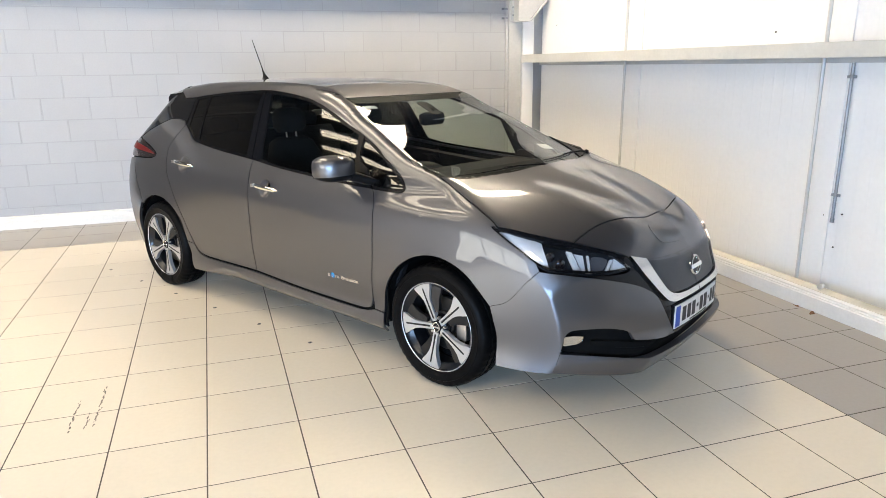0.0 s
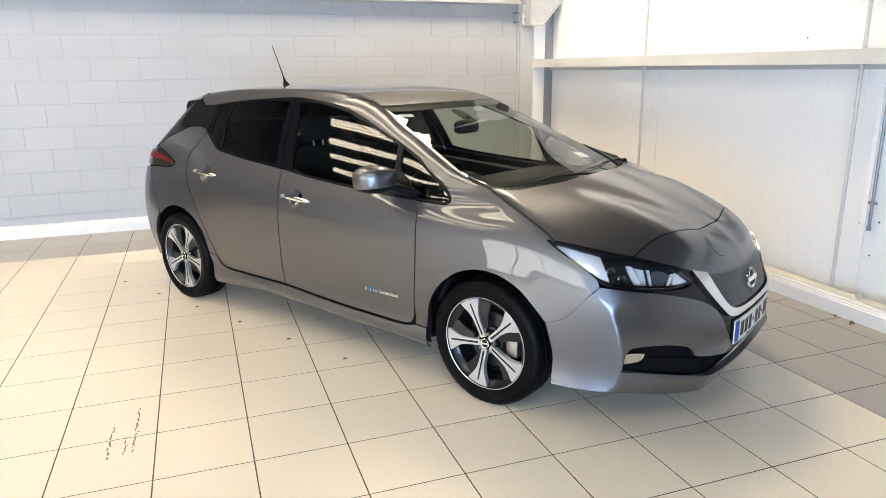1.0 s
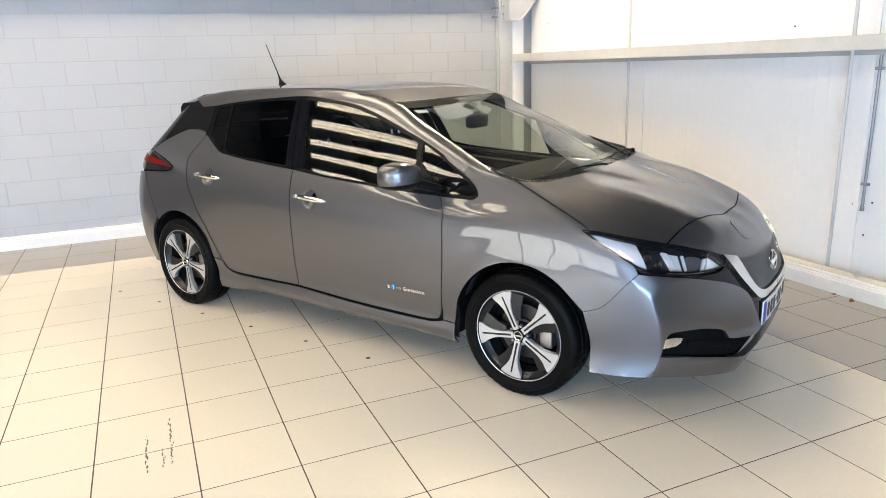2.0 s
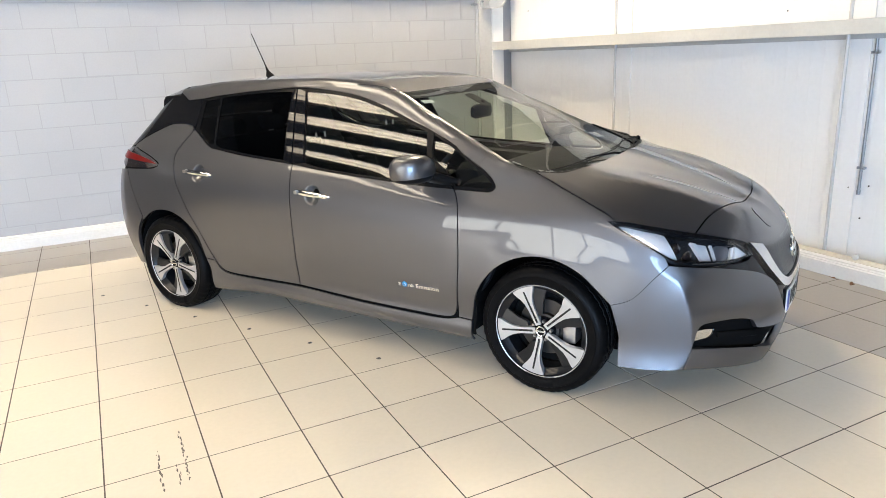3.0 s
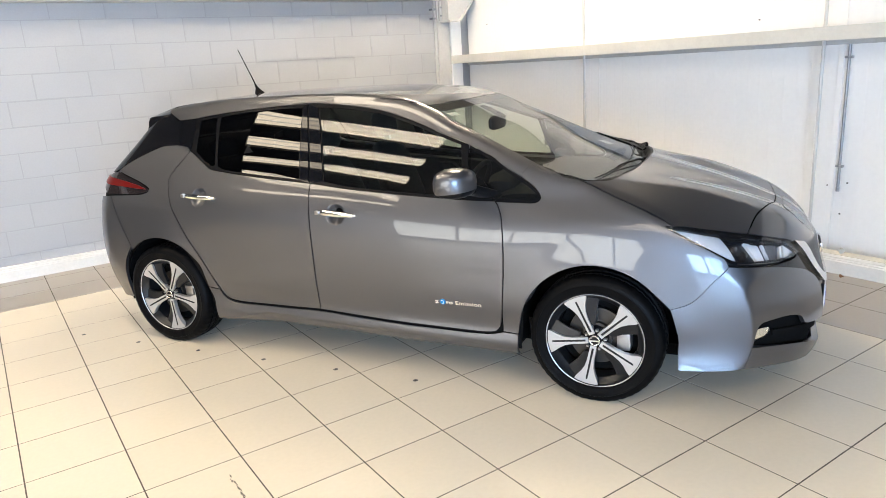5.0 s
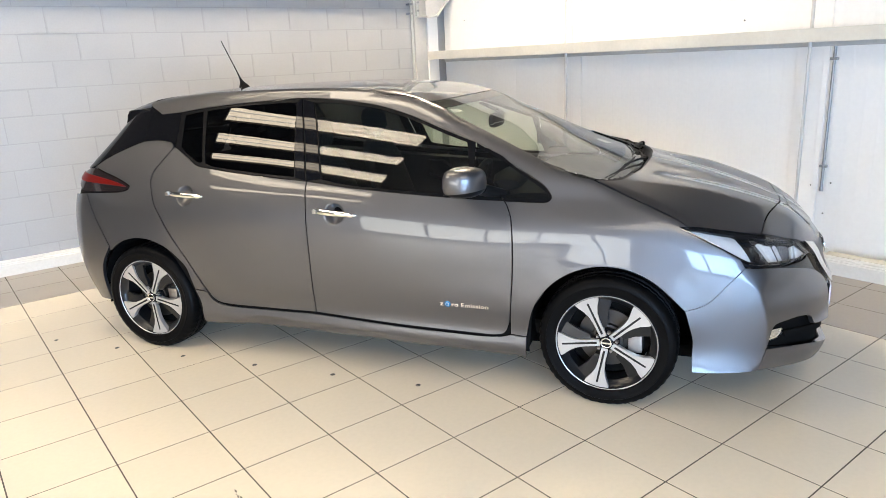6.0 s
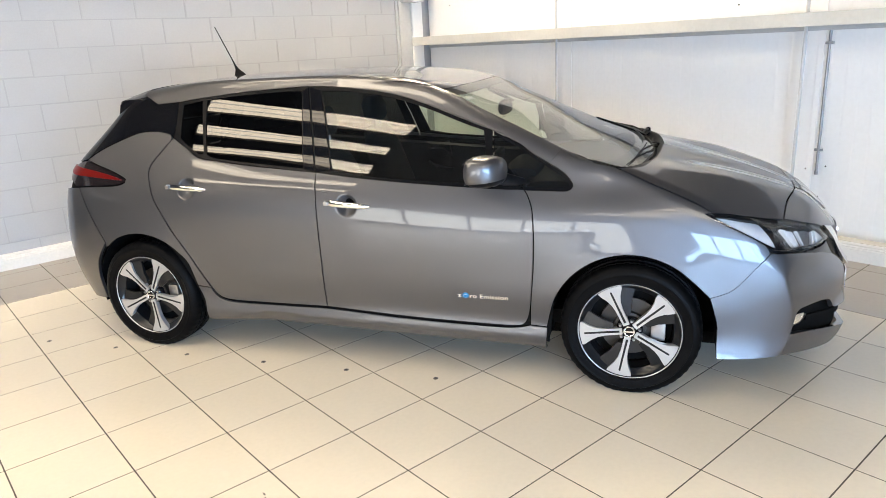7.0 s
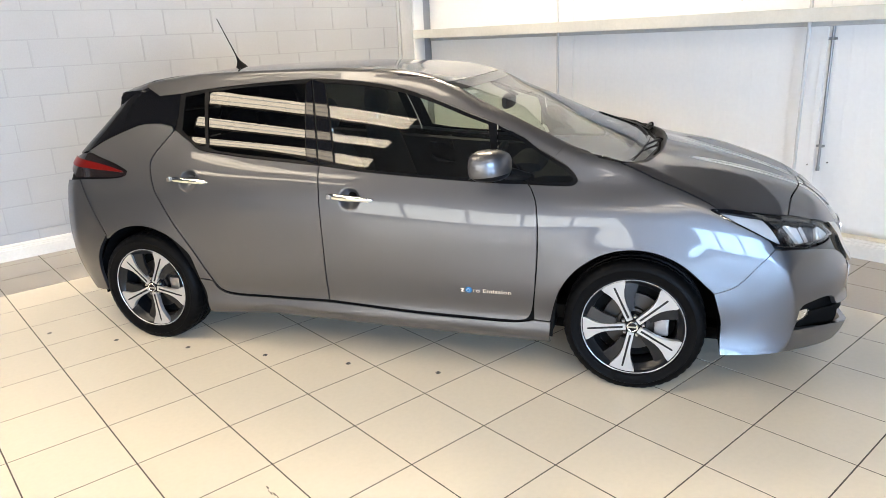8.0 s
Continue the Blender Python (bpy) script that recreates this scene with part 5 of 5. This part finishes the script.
# door handles
for hx, hz in HANDLES:
    w = float(side_width(np.array([hx + 0.13]), np.array([hz]))[0])
    y = -w - 0.014
    tilt = -0.06
    sec = []
    for d, ry, rz in ((-0.128, 0.003, 0.005), (-0.118, 0.011, 0.0155), (-0.07, 0.012, 0.0165), (0.0, 0.012, 0.0155), (0.06, 0.011, 0.014), (0.10, 0.010, 0.011), (0.122, 0.006, 0.006), (0.128, 0.002, 0.002)):
        bow = 0.012 * (1 - (d / 0.128) ** 2)
        sec.append(((hx + 0.005 + d, y - bow + 0.010, hz + 0.006 + tilt * d), (0, ry, 0), (0, 0, rz)))
    mirrored("door_handle", loft(sec, 16, 2.2), CHROME, car, "chrome door handle", smooth=60)
    for d in (-0.098, 0.098):
        mirrored("handle_foot", box((hx + d - 0.014, y - 0.002, hz + tilt * d - 0.006), (hx + d + 0.014, y + 0.034, hz + tilt * d + 0.014), 0.004), CHROME, car, smooth=40)
    mirrored("lock_cover", box((hx - 0.116, y - 0.012, hz + 0.001), (hx - 0.094, y - 0.004, hz + 0.021), 0.004), STEEL, car, smooth=40)

# door mirrors
MS = [(-0.832, 0.722, 1.058, 0.040, 0.040), (-0.850, 0.718, 1.064, 0.074, 0.060), (-0.890, 0.713, 1.067, 0.088, 0.070), (-0.940, 0.708, 1.069, 0.090, 0.072), (-0.985, 0.698, 1.069, 0.080, 0.067), (-1.012, 0.688, 1.068, 0.060, 0.055), (-1.024, 0.680, 1.067, 0.036, 0.036)]


def mirror_shell(scale, keep_above):
    bm = loft([((x, y, z), (a * scale, 0, 0), (0, 0, b * scale)) for y, x, z, a, b in MS], 28, 2.9)
    bmesh.ops.bisect_plane(bm, geom=bm.verts[:] + bm.edges[:] + bm.faces[:], plane_co=(0.7, -0.9, 1.028), plane_no=(-0.10, 0, 1), clear_outer=not keep_above, clear_inner=keep_above)
    es = [e for e in bm.edges if e.is_boundary]
    bmesh.ops.holes_fill(bm, edges=es)
    return bm


shells = mirrored("mirror_cap", mirror_shell(1.0, True), PAINT, car, "grey door mirror cap", smooth=50)
for s, shell in zip((1, -1), shells):
    lower = mirror_shell(0.975, False)
    if s < 0:
        for v in lower.verts:
            v.co.y = -v.co.y
    part("mirror_base", lower, TRIM_BLACK, shell, "black lower mirror shell", smooth=50)
    part("mirror_glass", loft([((0.628, -0.86 * s, 1.066), (0, 0.004, 0), (0, 0, 0.045)), ((0.624, -0.93 * s, 1.066), (0.004, 0.0, 0), (0, 0, 0.058)), ((0.626, -1.0 * s, 1.066), (0.004, 0, 0), (0, 0, 0.05))], 12, 3), TRIM_BLACK, shell, "dark mirror edge")
    part("mirror_arm", loft([((0.80, -0.752 * s, 0.985), (0.075, 0, 0), (0, 0, 0.024)), ((0.785, -0.79 * s, 1.000), (0.060, 0, 0.0), (0, 0, 0.026)), ((0.760, -0.835 * s, 1.018), (0.055, 0, 0), (0, 0, 0.028)), ((0.745, -0.87 * s, 1.030), (0.05, 0, 0), (0, 0, 0.024))], 16, 2.5), TRIM_BLACK, shell, "black mirror arm", smooth=50)

# lettering and blue disc on the front door
def lettering(text, size, m, mat, parent, label):
    cu = bpy.data.curves.new("lettering", "FONT")
    cu.body, cu.size, cu.extrude, cu.space_character, cu.offset = text, size, 0.0012, 1.08, 0.0009
    tmp = bpy.data.objects.new("lettering", cu)
    me = bpy.data.meshes.new_from_object(tmp)
    bpy.data.objects.remove(tmp)
    ob = link("lettering", me, mat, parent, label)
    ob.matrix_local = m
    return ob


wb = float(side_width(np.array([0.65]), np.array([0.43]))[0])
lean = math.degrees(math.atan2(float(side_width(np.array([0.65]), np.array([0.45]))[0]) - float(side_width(np.array([0.65]), np.array([0.41]))[0]), 0.04))
base = pose(0.527, -wb - 0.001, 0.426, 90 + lean, 0, 0)
lettering("z", 0.034, base @ Matrix.Diagonal((1.25, 1, 1, 1)), CHROME, car, "chrome lettering")
lettering("ro Emission", 0.030, base @ pose(0.060, 0, 0) @ Matrix.Diagonal((1.26, 1, 1, 1)), CHROME, car, "chrome lettering on the door")
disc = part("badge_disc", revolve([(0.0005, -0.004), (0.010, -0.0035), (0.016, -0.001), (0.016, 0.001)], 24), BADGE_BLUE, car, "blue round badge disc", smooth=50)
disc.matrix_local = base @ pose(0.040, 0.010, 0, -90)
part("ring", revolve([(0.0075, -0.0045), (0.0095, -0.0042), (0.0095, -0.002)], 20), CHROME, disc)


# wheels: outer face towards -y
def tyre_mesh():
    
    prof = [(0.224, -0.085), (0.234, -0.097), (0.2385, -0.1015), (0.241, -0.1015), (0.244, -0.1005), (0.262, -0.106), (0.2755, -0.1058), (0.277, -0.1068), (0.280, -0.1068), (0.2815, -0.1050), (0.288, -0.104), (0.306, -0.097), (0.3155, -0.085), (0.3200, -0.069), (0.3220, -0.054), (0.315, -0.052), (0.315, -0.045), (0.322, -0.043), (0.3225, -0.015), (0.315, -0.013), (0.315, -0.004), (0.3225, -0.002)]
    prof = prof + [(r, -y) for r, y in reversed(prof)]
    bm = bmesh.new()
    steps = 144
    rings = []
    for k in range(steps):
        a = 2 * math.pi * k / steps
        notch = 0.003 if k % 3 == 0 else 0.0
        ring = []
        for i, (r, y) in enumerate(prof):
            rr = r - (notch if 11 <= min(i, len(prof) - 1 - i) <= 14 or min(i, len(prof) - 1 - i) in (17, 18) else 0)
            ring.append(bm.verts.new((rr * math.cos(a), y * (1.03 if math.sin(a) < -0.95 else 1), max(rr * math.sin(a), -AXLE_Z + 0.0005))))  # flat where it stands
        rings.append(ring)
    for k in range(steps):
        p, q = rings[k], rings[(k + 1) % steps]
        for i in range(len(prof) - 1):
            bm.faces.new((p[i], p[i + 1], q[i + 1], q[i]))
    # raised band on the sidewall
    return bm


def face_y(r):
    return -0.092 + 0.0085 * (1 - r / 0.235)


def spoke_blade(half, lo, hi):
    """Radial piece from (r, tangent) outline; lo and hi: depths behind the face."""
    bm = bmesh.new()
    add_prism(bm, half, lambda r, t: (t, face_y(r) + hi, r), lambda r, t: (t, face_y(r) + lo, r))
    return bm


def mesh_of(bm, name, mat, smooth=None):
    ob = part(name, bm, mat, None, "", smooth)
    me = ob.data
    bpy.data.objects.remove(ob)
    return me


SPOKE = [(0.031, -0.0150), (0.11, -0.0165), (0.145, -0.022), (0.175, -0.034), (0.200, -0.050), (0.212, -0.056), (0.2215, -0.058), (0.227, -0.03), (0.229, 0.0), (0.227, 0.03), (0.2215, 0.058), (0.212, 0.056), (0.200, 0.050), (0.175, 0.034), (0.145, 0.022), (0.11, 0.0165), (0.031, 0.0150)]
GROOVE = [(0.044, -0.0052), (0.205, -0.0045), (0.208, 0.0), (0.205, 0.0045), (0.044, 0.0052)]
BLADE = [(0.070, 0.012), (0.11, 0.0155), (0.145, 0.021), (0.175, 0.033), (0.200, 0.048), (0.215, 0.055), (0.200, 0.098), (0.192, 0.115), (0.16, 0.090), (0.12, 0.060), (0.09, 0.048), (0.072, 0.038)]
tyre_me = mesh_of(tyre_mesh(), "tyre", RUBBER, 35)
barrel_me = mesh_of(revolve([(0.229, -0.096), (0.233, -0.098), (0.2365, -0.096), (0.2365, -0.088), (0.228, -0.080), (0.205, -0.060), (0.198, 0.0), (0.205, 0.090), (0.230, 0.095), (0.226, 0.088), (0.192, 0.0), (0.198, -0.062), (0.219, -0.080), (0.2265, -0.090)], 72, True), "rim", GUNMETAL, 40)
lip_me = mesh_of(revolve([(0.2290, -0.0935), (0.2305, -0.0975), (0.2340, -0.0990), (0.2366, -0.097), (0.2368, -0.094)], 72), "rim_edge", MACHINED, 60)
bm = spoke_blade(SPOKE, 0.0, 0.026)
bmesh.ops.bevel(bm, geom=[e for e in bm.edges if not e.is_boundary and e.calc_face_angle(0) > 1.0], offset=0.0022, segments=2, affect="EDGES")
spoke_me = mesh_of(bm, "spoke", MACHINED, 30)
groove_me = mesh_of(spoke_blade(GROOVE, -0.0008, 0.004), "spoke_groove", GUNMETAL)
bm = bmesh.new()
add_prism(bm, BLADE, lambda r, t: (t, face_y(r) + 0.036, r), lambda r, t: (t, face_y(r) + 0.010 + 0.16 * max(0, t - 0.02), r))
blade_me = mesh_of(bm, "spoke_blade", GUNMETAL, 30)
hub_me = mesh_of(revolve([(0.0005, -0.090), (0.026, -0.089), (0.0295, -0.087), (0.0305, -0.080), (0.052, -0.072), (0.060, -0.060), (0.060, 0.0)], 40), "hub", GLOSS_BLACK, 40)
cap_me = mesh_of(revolve([(0.019, -0.0905), (0.021, -0.0925), (0.0245, -0.0925), (0.0265, -0.0895)], 32), "cap_ring", CHROME, 50)
capbar_me = mesh_of(box((-0.026, -0.0935, -0.0045), (0.026, -0.0895, 0.0045), 0.001), "cap_bar", CHROME)
bolt_me = mesh_of(tube([(0, -0.084, 0), (0, -0.074, 0), (0, -0.055, 0)], [0.006, 0.0095, 0.0095], 6), "wheel_bolt", STEEL)
disc_me = mesh_of(revolve([(0.05, -0.040), (0.072, -0.038), (0.074, -0.018), (0.141, -0.016), (0.141, 0.004), (0.05, 0.004)], 48), "brake_disc", DISC_STEEL, 40)
back_me = mesh_of(revolve([(0.0005, 0.02), (0.19, 0.02), (0.19, 0.03), (0.0005, 0.03)], 40), "back_plate", UNDER)
bm = bmesh.new()
add_box(bm, (0.095, -0.045, -0.055), (0.160, 0.03, 0.055), 0.012)
caliper_me = mesh_of(bm, "brake_caliper", STEEL, 40)


def wheel(m, spin, label):
    w = link("wheel", barrel_me, None, car, label)
    w.matrix_local = m
    link("tyre", tyre_me, None, w, "black road tyre")
    link("rim_edge", lip_me, None, w, "machined bright rim edge")
    link("hub", hub_me, None, w)
    link("cap_ring", cap_me, None, w)
    link("cap_bar", capbar_me, None, w)
    link("brake_disc", disc_me, None, w)
    link("back_plate", back_me, None, w)
    link("brake_caliper", caliper_me, None, w)
    for k in range(5):
        turn = pose(0, 0, 0, 0, spin + 72 * k, 0)
        link("spoke", spoke_me, None, w, "machined bright spoke").matrix_local = turn
        link("spoke_groove", groove_me, None, w).matrix_local = turn
        link("spoke_blade", blade_me, None, w).matrix_local = turn
        link("wheel_bolt", bolt_me, None, w).matrix_local = turn @ pose(0, 0, 0, 0, 36, 0) @ pose(0, 0, 0.048)
    return w


WY = 0.767
wheel(pose(1.35, -WY, AXLE_Z), -25, "alloy wheel with machined spokes and dark pockets")
wheel(pose(-1.35, -WY, AXLE_Z), 28, "alloy wheel with machined spokes and dark pockets")
wheel(pose(1.35, WY, AXLE_Z, 0, 0, 180), 10, "alloy wheel with machined spokes and dark pockets")
wheel(pose(-1.35, WY, AXLE_Z, 0, 0, 180), 40, "alloy wheel with machined spokes and dark pockets")

# cabin
panel("door_card", [(-1.0, 0.40), (-1.2, 0.75), (-1.2, 1.05), (-0.9, 1.07), (-0.22, 1.015), (0.4, 0.97), (0.95, 0.95), (1.10, 0.85), (0.90, 0.35), (0.0, 0.32)], 90, DASH, car, "dark inner door trim", lift=-0.09, depth=0.03, cell=0.06)
part("cabin_floor", box((-1.2, -0.66, 0.24), (1.15, 0.66, 0.32), 0.02), DASH, car)
part("dashboard", loft([((0.98, -0.64, 0.80), (0.22, 0, 0), (0, 0, 0.17)), ((1.0, -0.40, 0.82), (0.27, 0, 0.0), (0, 0, 0.20)), ((1.02, 0, 0.82), (0.30, 0, 0), (0, 0, 0.20)), ((1.0, 0.40, 0.82), (0.27, 0, 0), (0, 0, 0.19)), ((0.98, 0.64, 0.80), (0.22, 0, 0), (0, 0, 0.17))], 24, 3), DASH, car, "dark dashboard", smooth=60)
part("instrument_hood", loft([((0.80, -0.56, 0.985), (0.07, 0, 0), (0, 0, 0.03)), ((0.80, -0.48, 1.000), (0.09, 0, 0), (0, 0, 0.045)), ((0.80, -0.28, 1.000), (0.09, 0, 0), (0, 0, 0.045)), ((0.80, -0.20, 0.985), (0.07, 0, 0), (0, 0, 0.03))], 16, 3), DASH, car, smooth=60)
bm = bmesh.new()
ringpts = [(0.185 * math.cos(a), 0.185 * math.sin(a), 0) for a in [2 * math.pi * k / 36 for k in range(37)]]
add_tube(bm, ringpts, 0.0145, 10, False)
wheel_ob = part("steering_wheel", bm, DASH, car, "black steering wheel", smooth=60)
wheel_ob.matrix_local = pose(0.56, -0.37, 0.92, 0, -62, 0)
part("wheel_hub", loft([((-0.01, 0, -0.03), (0.07, 0, 0), (0, 0.075, 0)), ((0, 0, 0.0), (0.06, 0, 0), (0, 0.065, 0)), ((0, 0, 0.01), (0.03, 0, 0), (0, 0.035, 0))], 18, 2.6), DASH, wheel_ob, smooth=60)
part("wheel_spoke", box((-0.025, -0.18, -0.012), (0.025, 0.18, 0.0), 0.004), DASH, wheel_ob)
for y in (-0.37, 0.37):
    seat = part("front_seat", loft([((0.02, y, 0.46), (0.27, 0, 0), (0, 0.25, 0)), ((0.03, y, 0.54), (0.28, 0, 0), (0, 0.26, 0)), ((0.03, y, 0.60), (0.26, 0, 0), (0, 0.23, 0)), ((0.03, y, 0.61), (0.18, 0, 0), (0, 0.16, 0))], 24, 3.2), SEAT, car, "black cloth front seat", smooth=60)
    part("backrest", loft([((-0.20, y, 0.55), (0.075, 0, 0), (0, 0.235, 0)), ((-0.26, y, 0.75), (0.07, 0, 0), (0, 0.25, 0)), ((-0.33, y, 0.98), (0.06, 0, 0), (0, 0.23, 0)), ((-0.37, y, 1.10), (0.05, 0, 0), (0, 0.17, 0)), ((-0.38, y, 1.13), (0.02, 0, 0), (0, 0.11, 0))], 24, 3), SEAT, seat, smooth=60)
    part("headrest", loft([((-0.37, y, 1.165), (0.035, 0, 0), (0, 0.10, 0)), ((-0.375, y, 1.20), (0.055, 0, 0), (0, 0.125, 0)), ((-0.385, y, 1.27), (0.055, 0, 0), (0, 0.125, 0)), ((-0.39, y, 1.315), (0.04, 0, 0), (0, 0.10, 0)), ((-0.39, y, 1.325), (0.015, 0, 0), (0, 0.05, 0))], 20, 2.8), SEAT, seat, smooth=60)
    for d in (-0.04, 0.04):
        part("headrest_post", tube([(-0.36, y + d, 1.10), (-0.37, y + d, 1.19)], 0.006, 8), STEEL, seat)
bench = part("rear_seat", loft([((-0.78, -0.60, 0.56), (0.24, 0, 0), (0, 0, 0.08)), ((-0.78, -0.3, 0.58), (0.26, 0, 0), (0, 0, 0.09)), ((-0.78, 0.3, 0.58), (0.26, 0, 0), (0, 0, 0.09)), ((-0.78, 0.60, 0.56), (0.24, 0, 0), (0, 0, 0.08))], 20, 3), SEAT, car, "black cloth rear bench seat", smooth=60)
part("backrest", loft([((-1.02, y, 0.86), (0.06, 0, 0.02), (-0.10, 0, 0.26)) for y in (-0.60, -0.5, 0.5, 0.60)], 20, 3), SEAT, bench, smooth=60)
for y in (-0.38, 0.0, 0.38):
    part("headrest", loft([((-1.15, y, 1.13), (0.035, 0, 0), (0, 0.10, 0)), ((-1.155, y, 1.17), (0.05, 0, 0), (0, 0.12, 0)), ((-1.165, y, 1.22), (0.045, 0, 0), (0, 0.11, 0)), ((-1.17, y, 1.235), (0.02, 0, 0), (0, 0.06, 0))], 18, 2.8), SEAT, bench, smooth=60)
rear_view = part("rear_view_mirror", loft([((0.59, -0.11, 1.268), (0.012, 0, 0), (0, 0, 0.03)), ((0.595, -0.08, 1.268), (0.022, 0, 0), (0, 0, 0.040)), ((0.60, 0.0, 1.27), (0.024, 0, 0), (0, 0, 0.042)), ((0.595, 0.08, 1.268), (0.022, 0, 0), (0, 0, 0.040)), ((0.59, 0.11, 1.268), (0.012, 0, 0), (0, 0, 0.03))], 18, 3), DASH, car, "black rear-view mirror", smooth=60)
part("mirror_stalk", tube([(0.605, 0, 1.30), (0.60, 0, 1.328)], 0.012, 10), DASH, rear_view, smooth=60)
part("camera_housing", loft([((0.60, 0, 1.318), (0.045, 0, -0.02), (0, 0.05, 0)), ((0.54, 0, 1.348), (0.045, 0, -0.02), (0, 0.055, 0))], 16, 3), DASH, rear_view, smooth=60)



# pieces that go with a door or a lamp hang under it
def middle(ob):
    n = len(ob.data.vertices)
    return ob.matrix_local @ (sum((v.co for v in ob.data.vertices), Vector()) / n)


def adopt(owner, names, low=-9.0, high=9.0):
    """Parts of these names, between two x values, become pieces of the owner on their side of the car."""
    kin = list(car.children)
    owners = {middle(o).y > 0: o for o in kin if o.name.split(".")[0] == owner}
    for ob in kin:
        if ob.name.split(".")[0] in names and not ob.children:
            m = middle(ob)
            if low < m.x < high:
                ob.parent = owners.get(m.y > 0) or list(owners.values())[0]


adopt("front_door", ("door_handle", "handle_foot", "lock_cover"), -0.5, 0.5)
adopt("rear_door", ("door_handle", "handle_foot", "lock_cover"), -1.5, -0.5)
adopt("front_door", ("front_window_frame", "front_window", "lettering"))
adopt("rear_door", ("rear_window_frame", "rear_window", "rear_quarter_window"))
adopt("headlamp", ("lamp_reflector", "projector_lens", "headlamp_seal", "headlamp_lens"))
adopt("fog_lamp", ("fog_lens",))
adopt("tail_lamp", ("red_lens",))
adopt("windscreen", ("windscreen_border", "paper_label"))


# ---- floor tiles and wall blocks ----
def lay_tiles():
    whole = {c: tile_mesh("tile", PITCH, PITCH, m) for c, m in ((0, TILE), (1, TILE_GREY))}
    rest = {0: [], 1: []}
    n = 0
    i0, i1 = int(WEST / PITCH) - 1, int(3.79 / PITCH) + 1
    j0, j1 = int(SOUTH / PITCH) - 1, int(4.175 / PITCH) + 1
    for i in range(i0, i1):
        for j in range(j0, j1):
            grey = 1 if i >= EDGE_I or j >= EDGE_J else 0
            x, y = i * PITCH, j * PITCH
            if x < WEST - 0.2 or y < SOUTH - 0.2:
                continue
            if -2.1 < x and -2.85 < y and near_stretch(i, j):
                link("tile", whole[grey], None, floor).location = (x, y, 0)
                n += 1
            else:
                rest[grey].append((x, y))
    for grey, cells in rest.items():
        g = 0.0029
        vs, fs = [], []
        for x, y in cells:
            k = len(vs)
            vs += [(x + g, y + g, 0), (x + PITCH - g, y + g, 0), (x + PITCH - g, y + PITCH - g, 0), (x + g, y + PITCH - g, 0)]
            vs += [(a, b, -0.01) for a, b, _ in vs[k:k + 4]]
            fs.append((k, k + 1, k + 2, k + 3))
            fs += [(k + e, k + 4 + e, k + 4 + (e + 1) % 4, k + (e + 1) % 4) for e in range(4)]
        me = bpy.data.meshes.new("far_tiles")
        me.from_pydata(vs, [], fs)
        tagged(link("far_tiles", me, (TILE, TILE_GREY)[grey], floor), kind="stuff")
    return n


EDGE_I, EDGE_J = 7, 8


def near_stretch(i, j):
    """The stretch of floor round the car that the walk passes."""
    x, y = i * PITCH, j * PITCH
    return -1.7 <= x and -2.5 <= y <= 4.1 and (x + y > -3.0)


lay_tiles()


def lay_blocks():
    """Blocks of 440 x 215 mm with joints in half bond, face at NORTH."""
    def one(w, h):
        bm = box((0.004, 0, 0.004), (w - 0.004, 0.03, h - 0.004))
        es = [e for e in bm.edges if all(abs(v.co.y) < 1e-6 for v in e.verts)]
        bmesh.ops.bevel(bm, geom=es, offset=0.004, segments=2, affect="EDGES")
        me = bpy.data.meshes.new("block")
        bm.to_mesh(me)
        bm.free()
        me.materials.append(BLOCK)
        return me
    full = one(0.444, 0.2195)
    r = random.Random(3)
    vs = []
    for k in range(-1, 21):
        z = 0.212 + 0.2195 * k
        shift = -1.017 if k % 2 == 0 else -1.017 + 0.222
        for i in range(-23, 12):
            x = shift + 0.444 * i
            if x + 0.444 > 3.62 or x < BLOCK_END - 0.23:
                if x < 3.62 and x > 0:
                    ob = link("block", one(3.62 - x, 0.2195), None, wall_north)
                    ob.location = (x, NORTH + r.uniform(-0.0012, 0.0012), z)
                continue
            if k <= 10:
                ob = link("block", full, None, wall_north)
                ob.location = (x, NORTH + r.uniform(-0.0012, 0.0012), z)
            else:
                vs.append((x, z))
    bm_v, bm_f = [], []
    for x, z in vs:
        k = len(bm_v)
        bm_v += [(x + 0.004, NORTH, z + 0.004), (x + 0.440, NORTH, z + 0.004), (x + 0.440, NORTH, z + 0.2155), (x + 0.004, NORTH, z + 0.2155)]
        bm_v += [(a, NORTH + 0.02, c) for a, _, c in bm_v[k:k + 4]]
        bm_f.append((k, k + 1, k + 2, k + 3))
        bm_f += [(k + e, k + 4 + e, k + 4 + (e + 1) % 4, k + (e + 1) % 4) for e in range(4)]
    me = bpy.data.meshes.new("far_blocks")
    me.from_pydata(bm_v, [], bm_f)
    tagged(link("far_blocks", me, BLOCK, wall_north), kind="stuff")


lay_blocks()
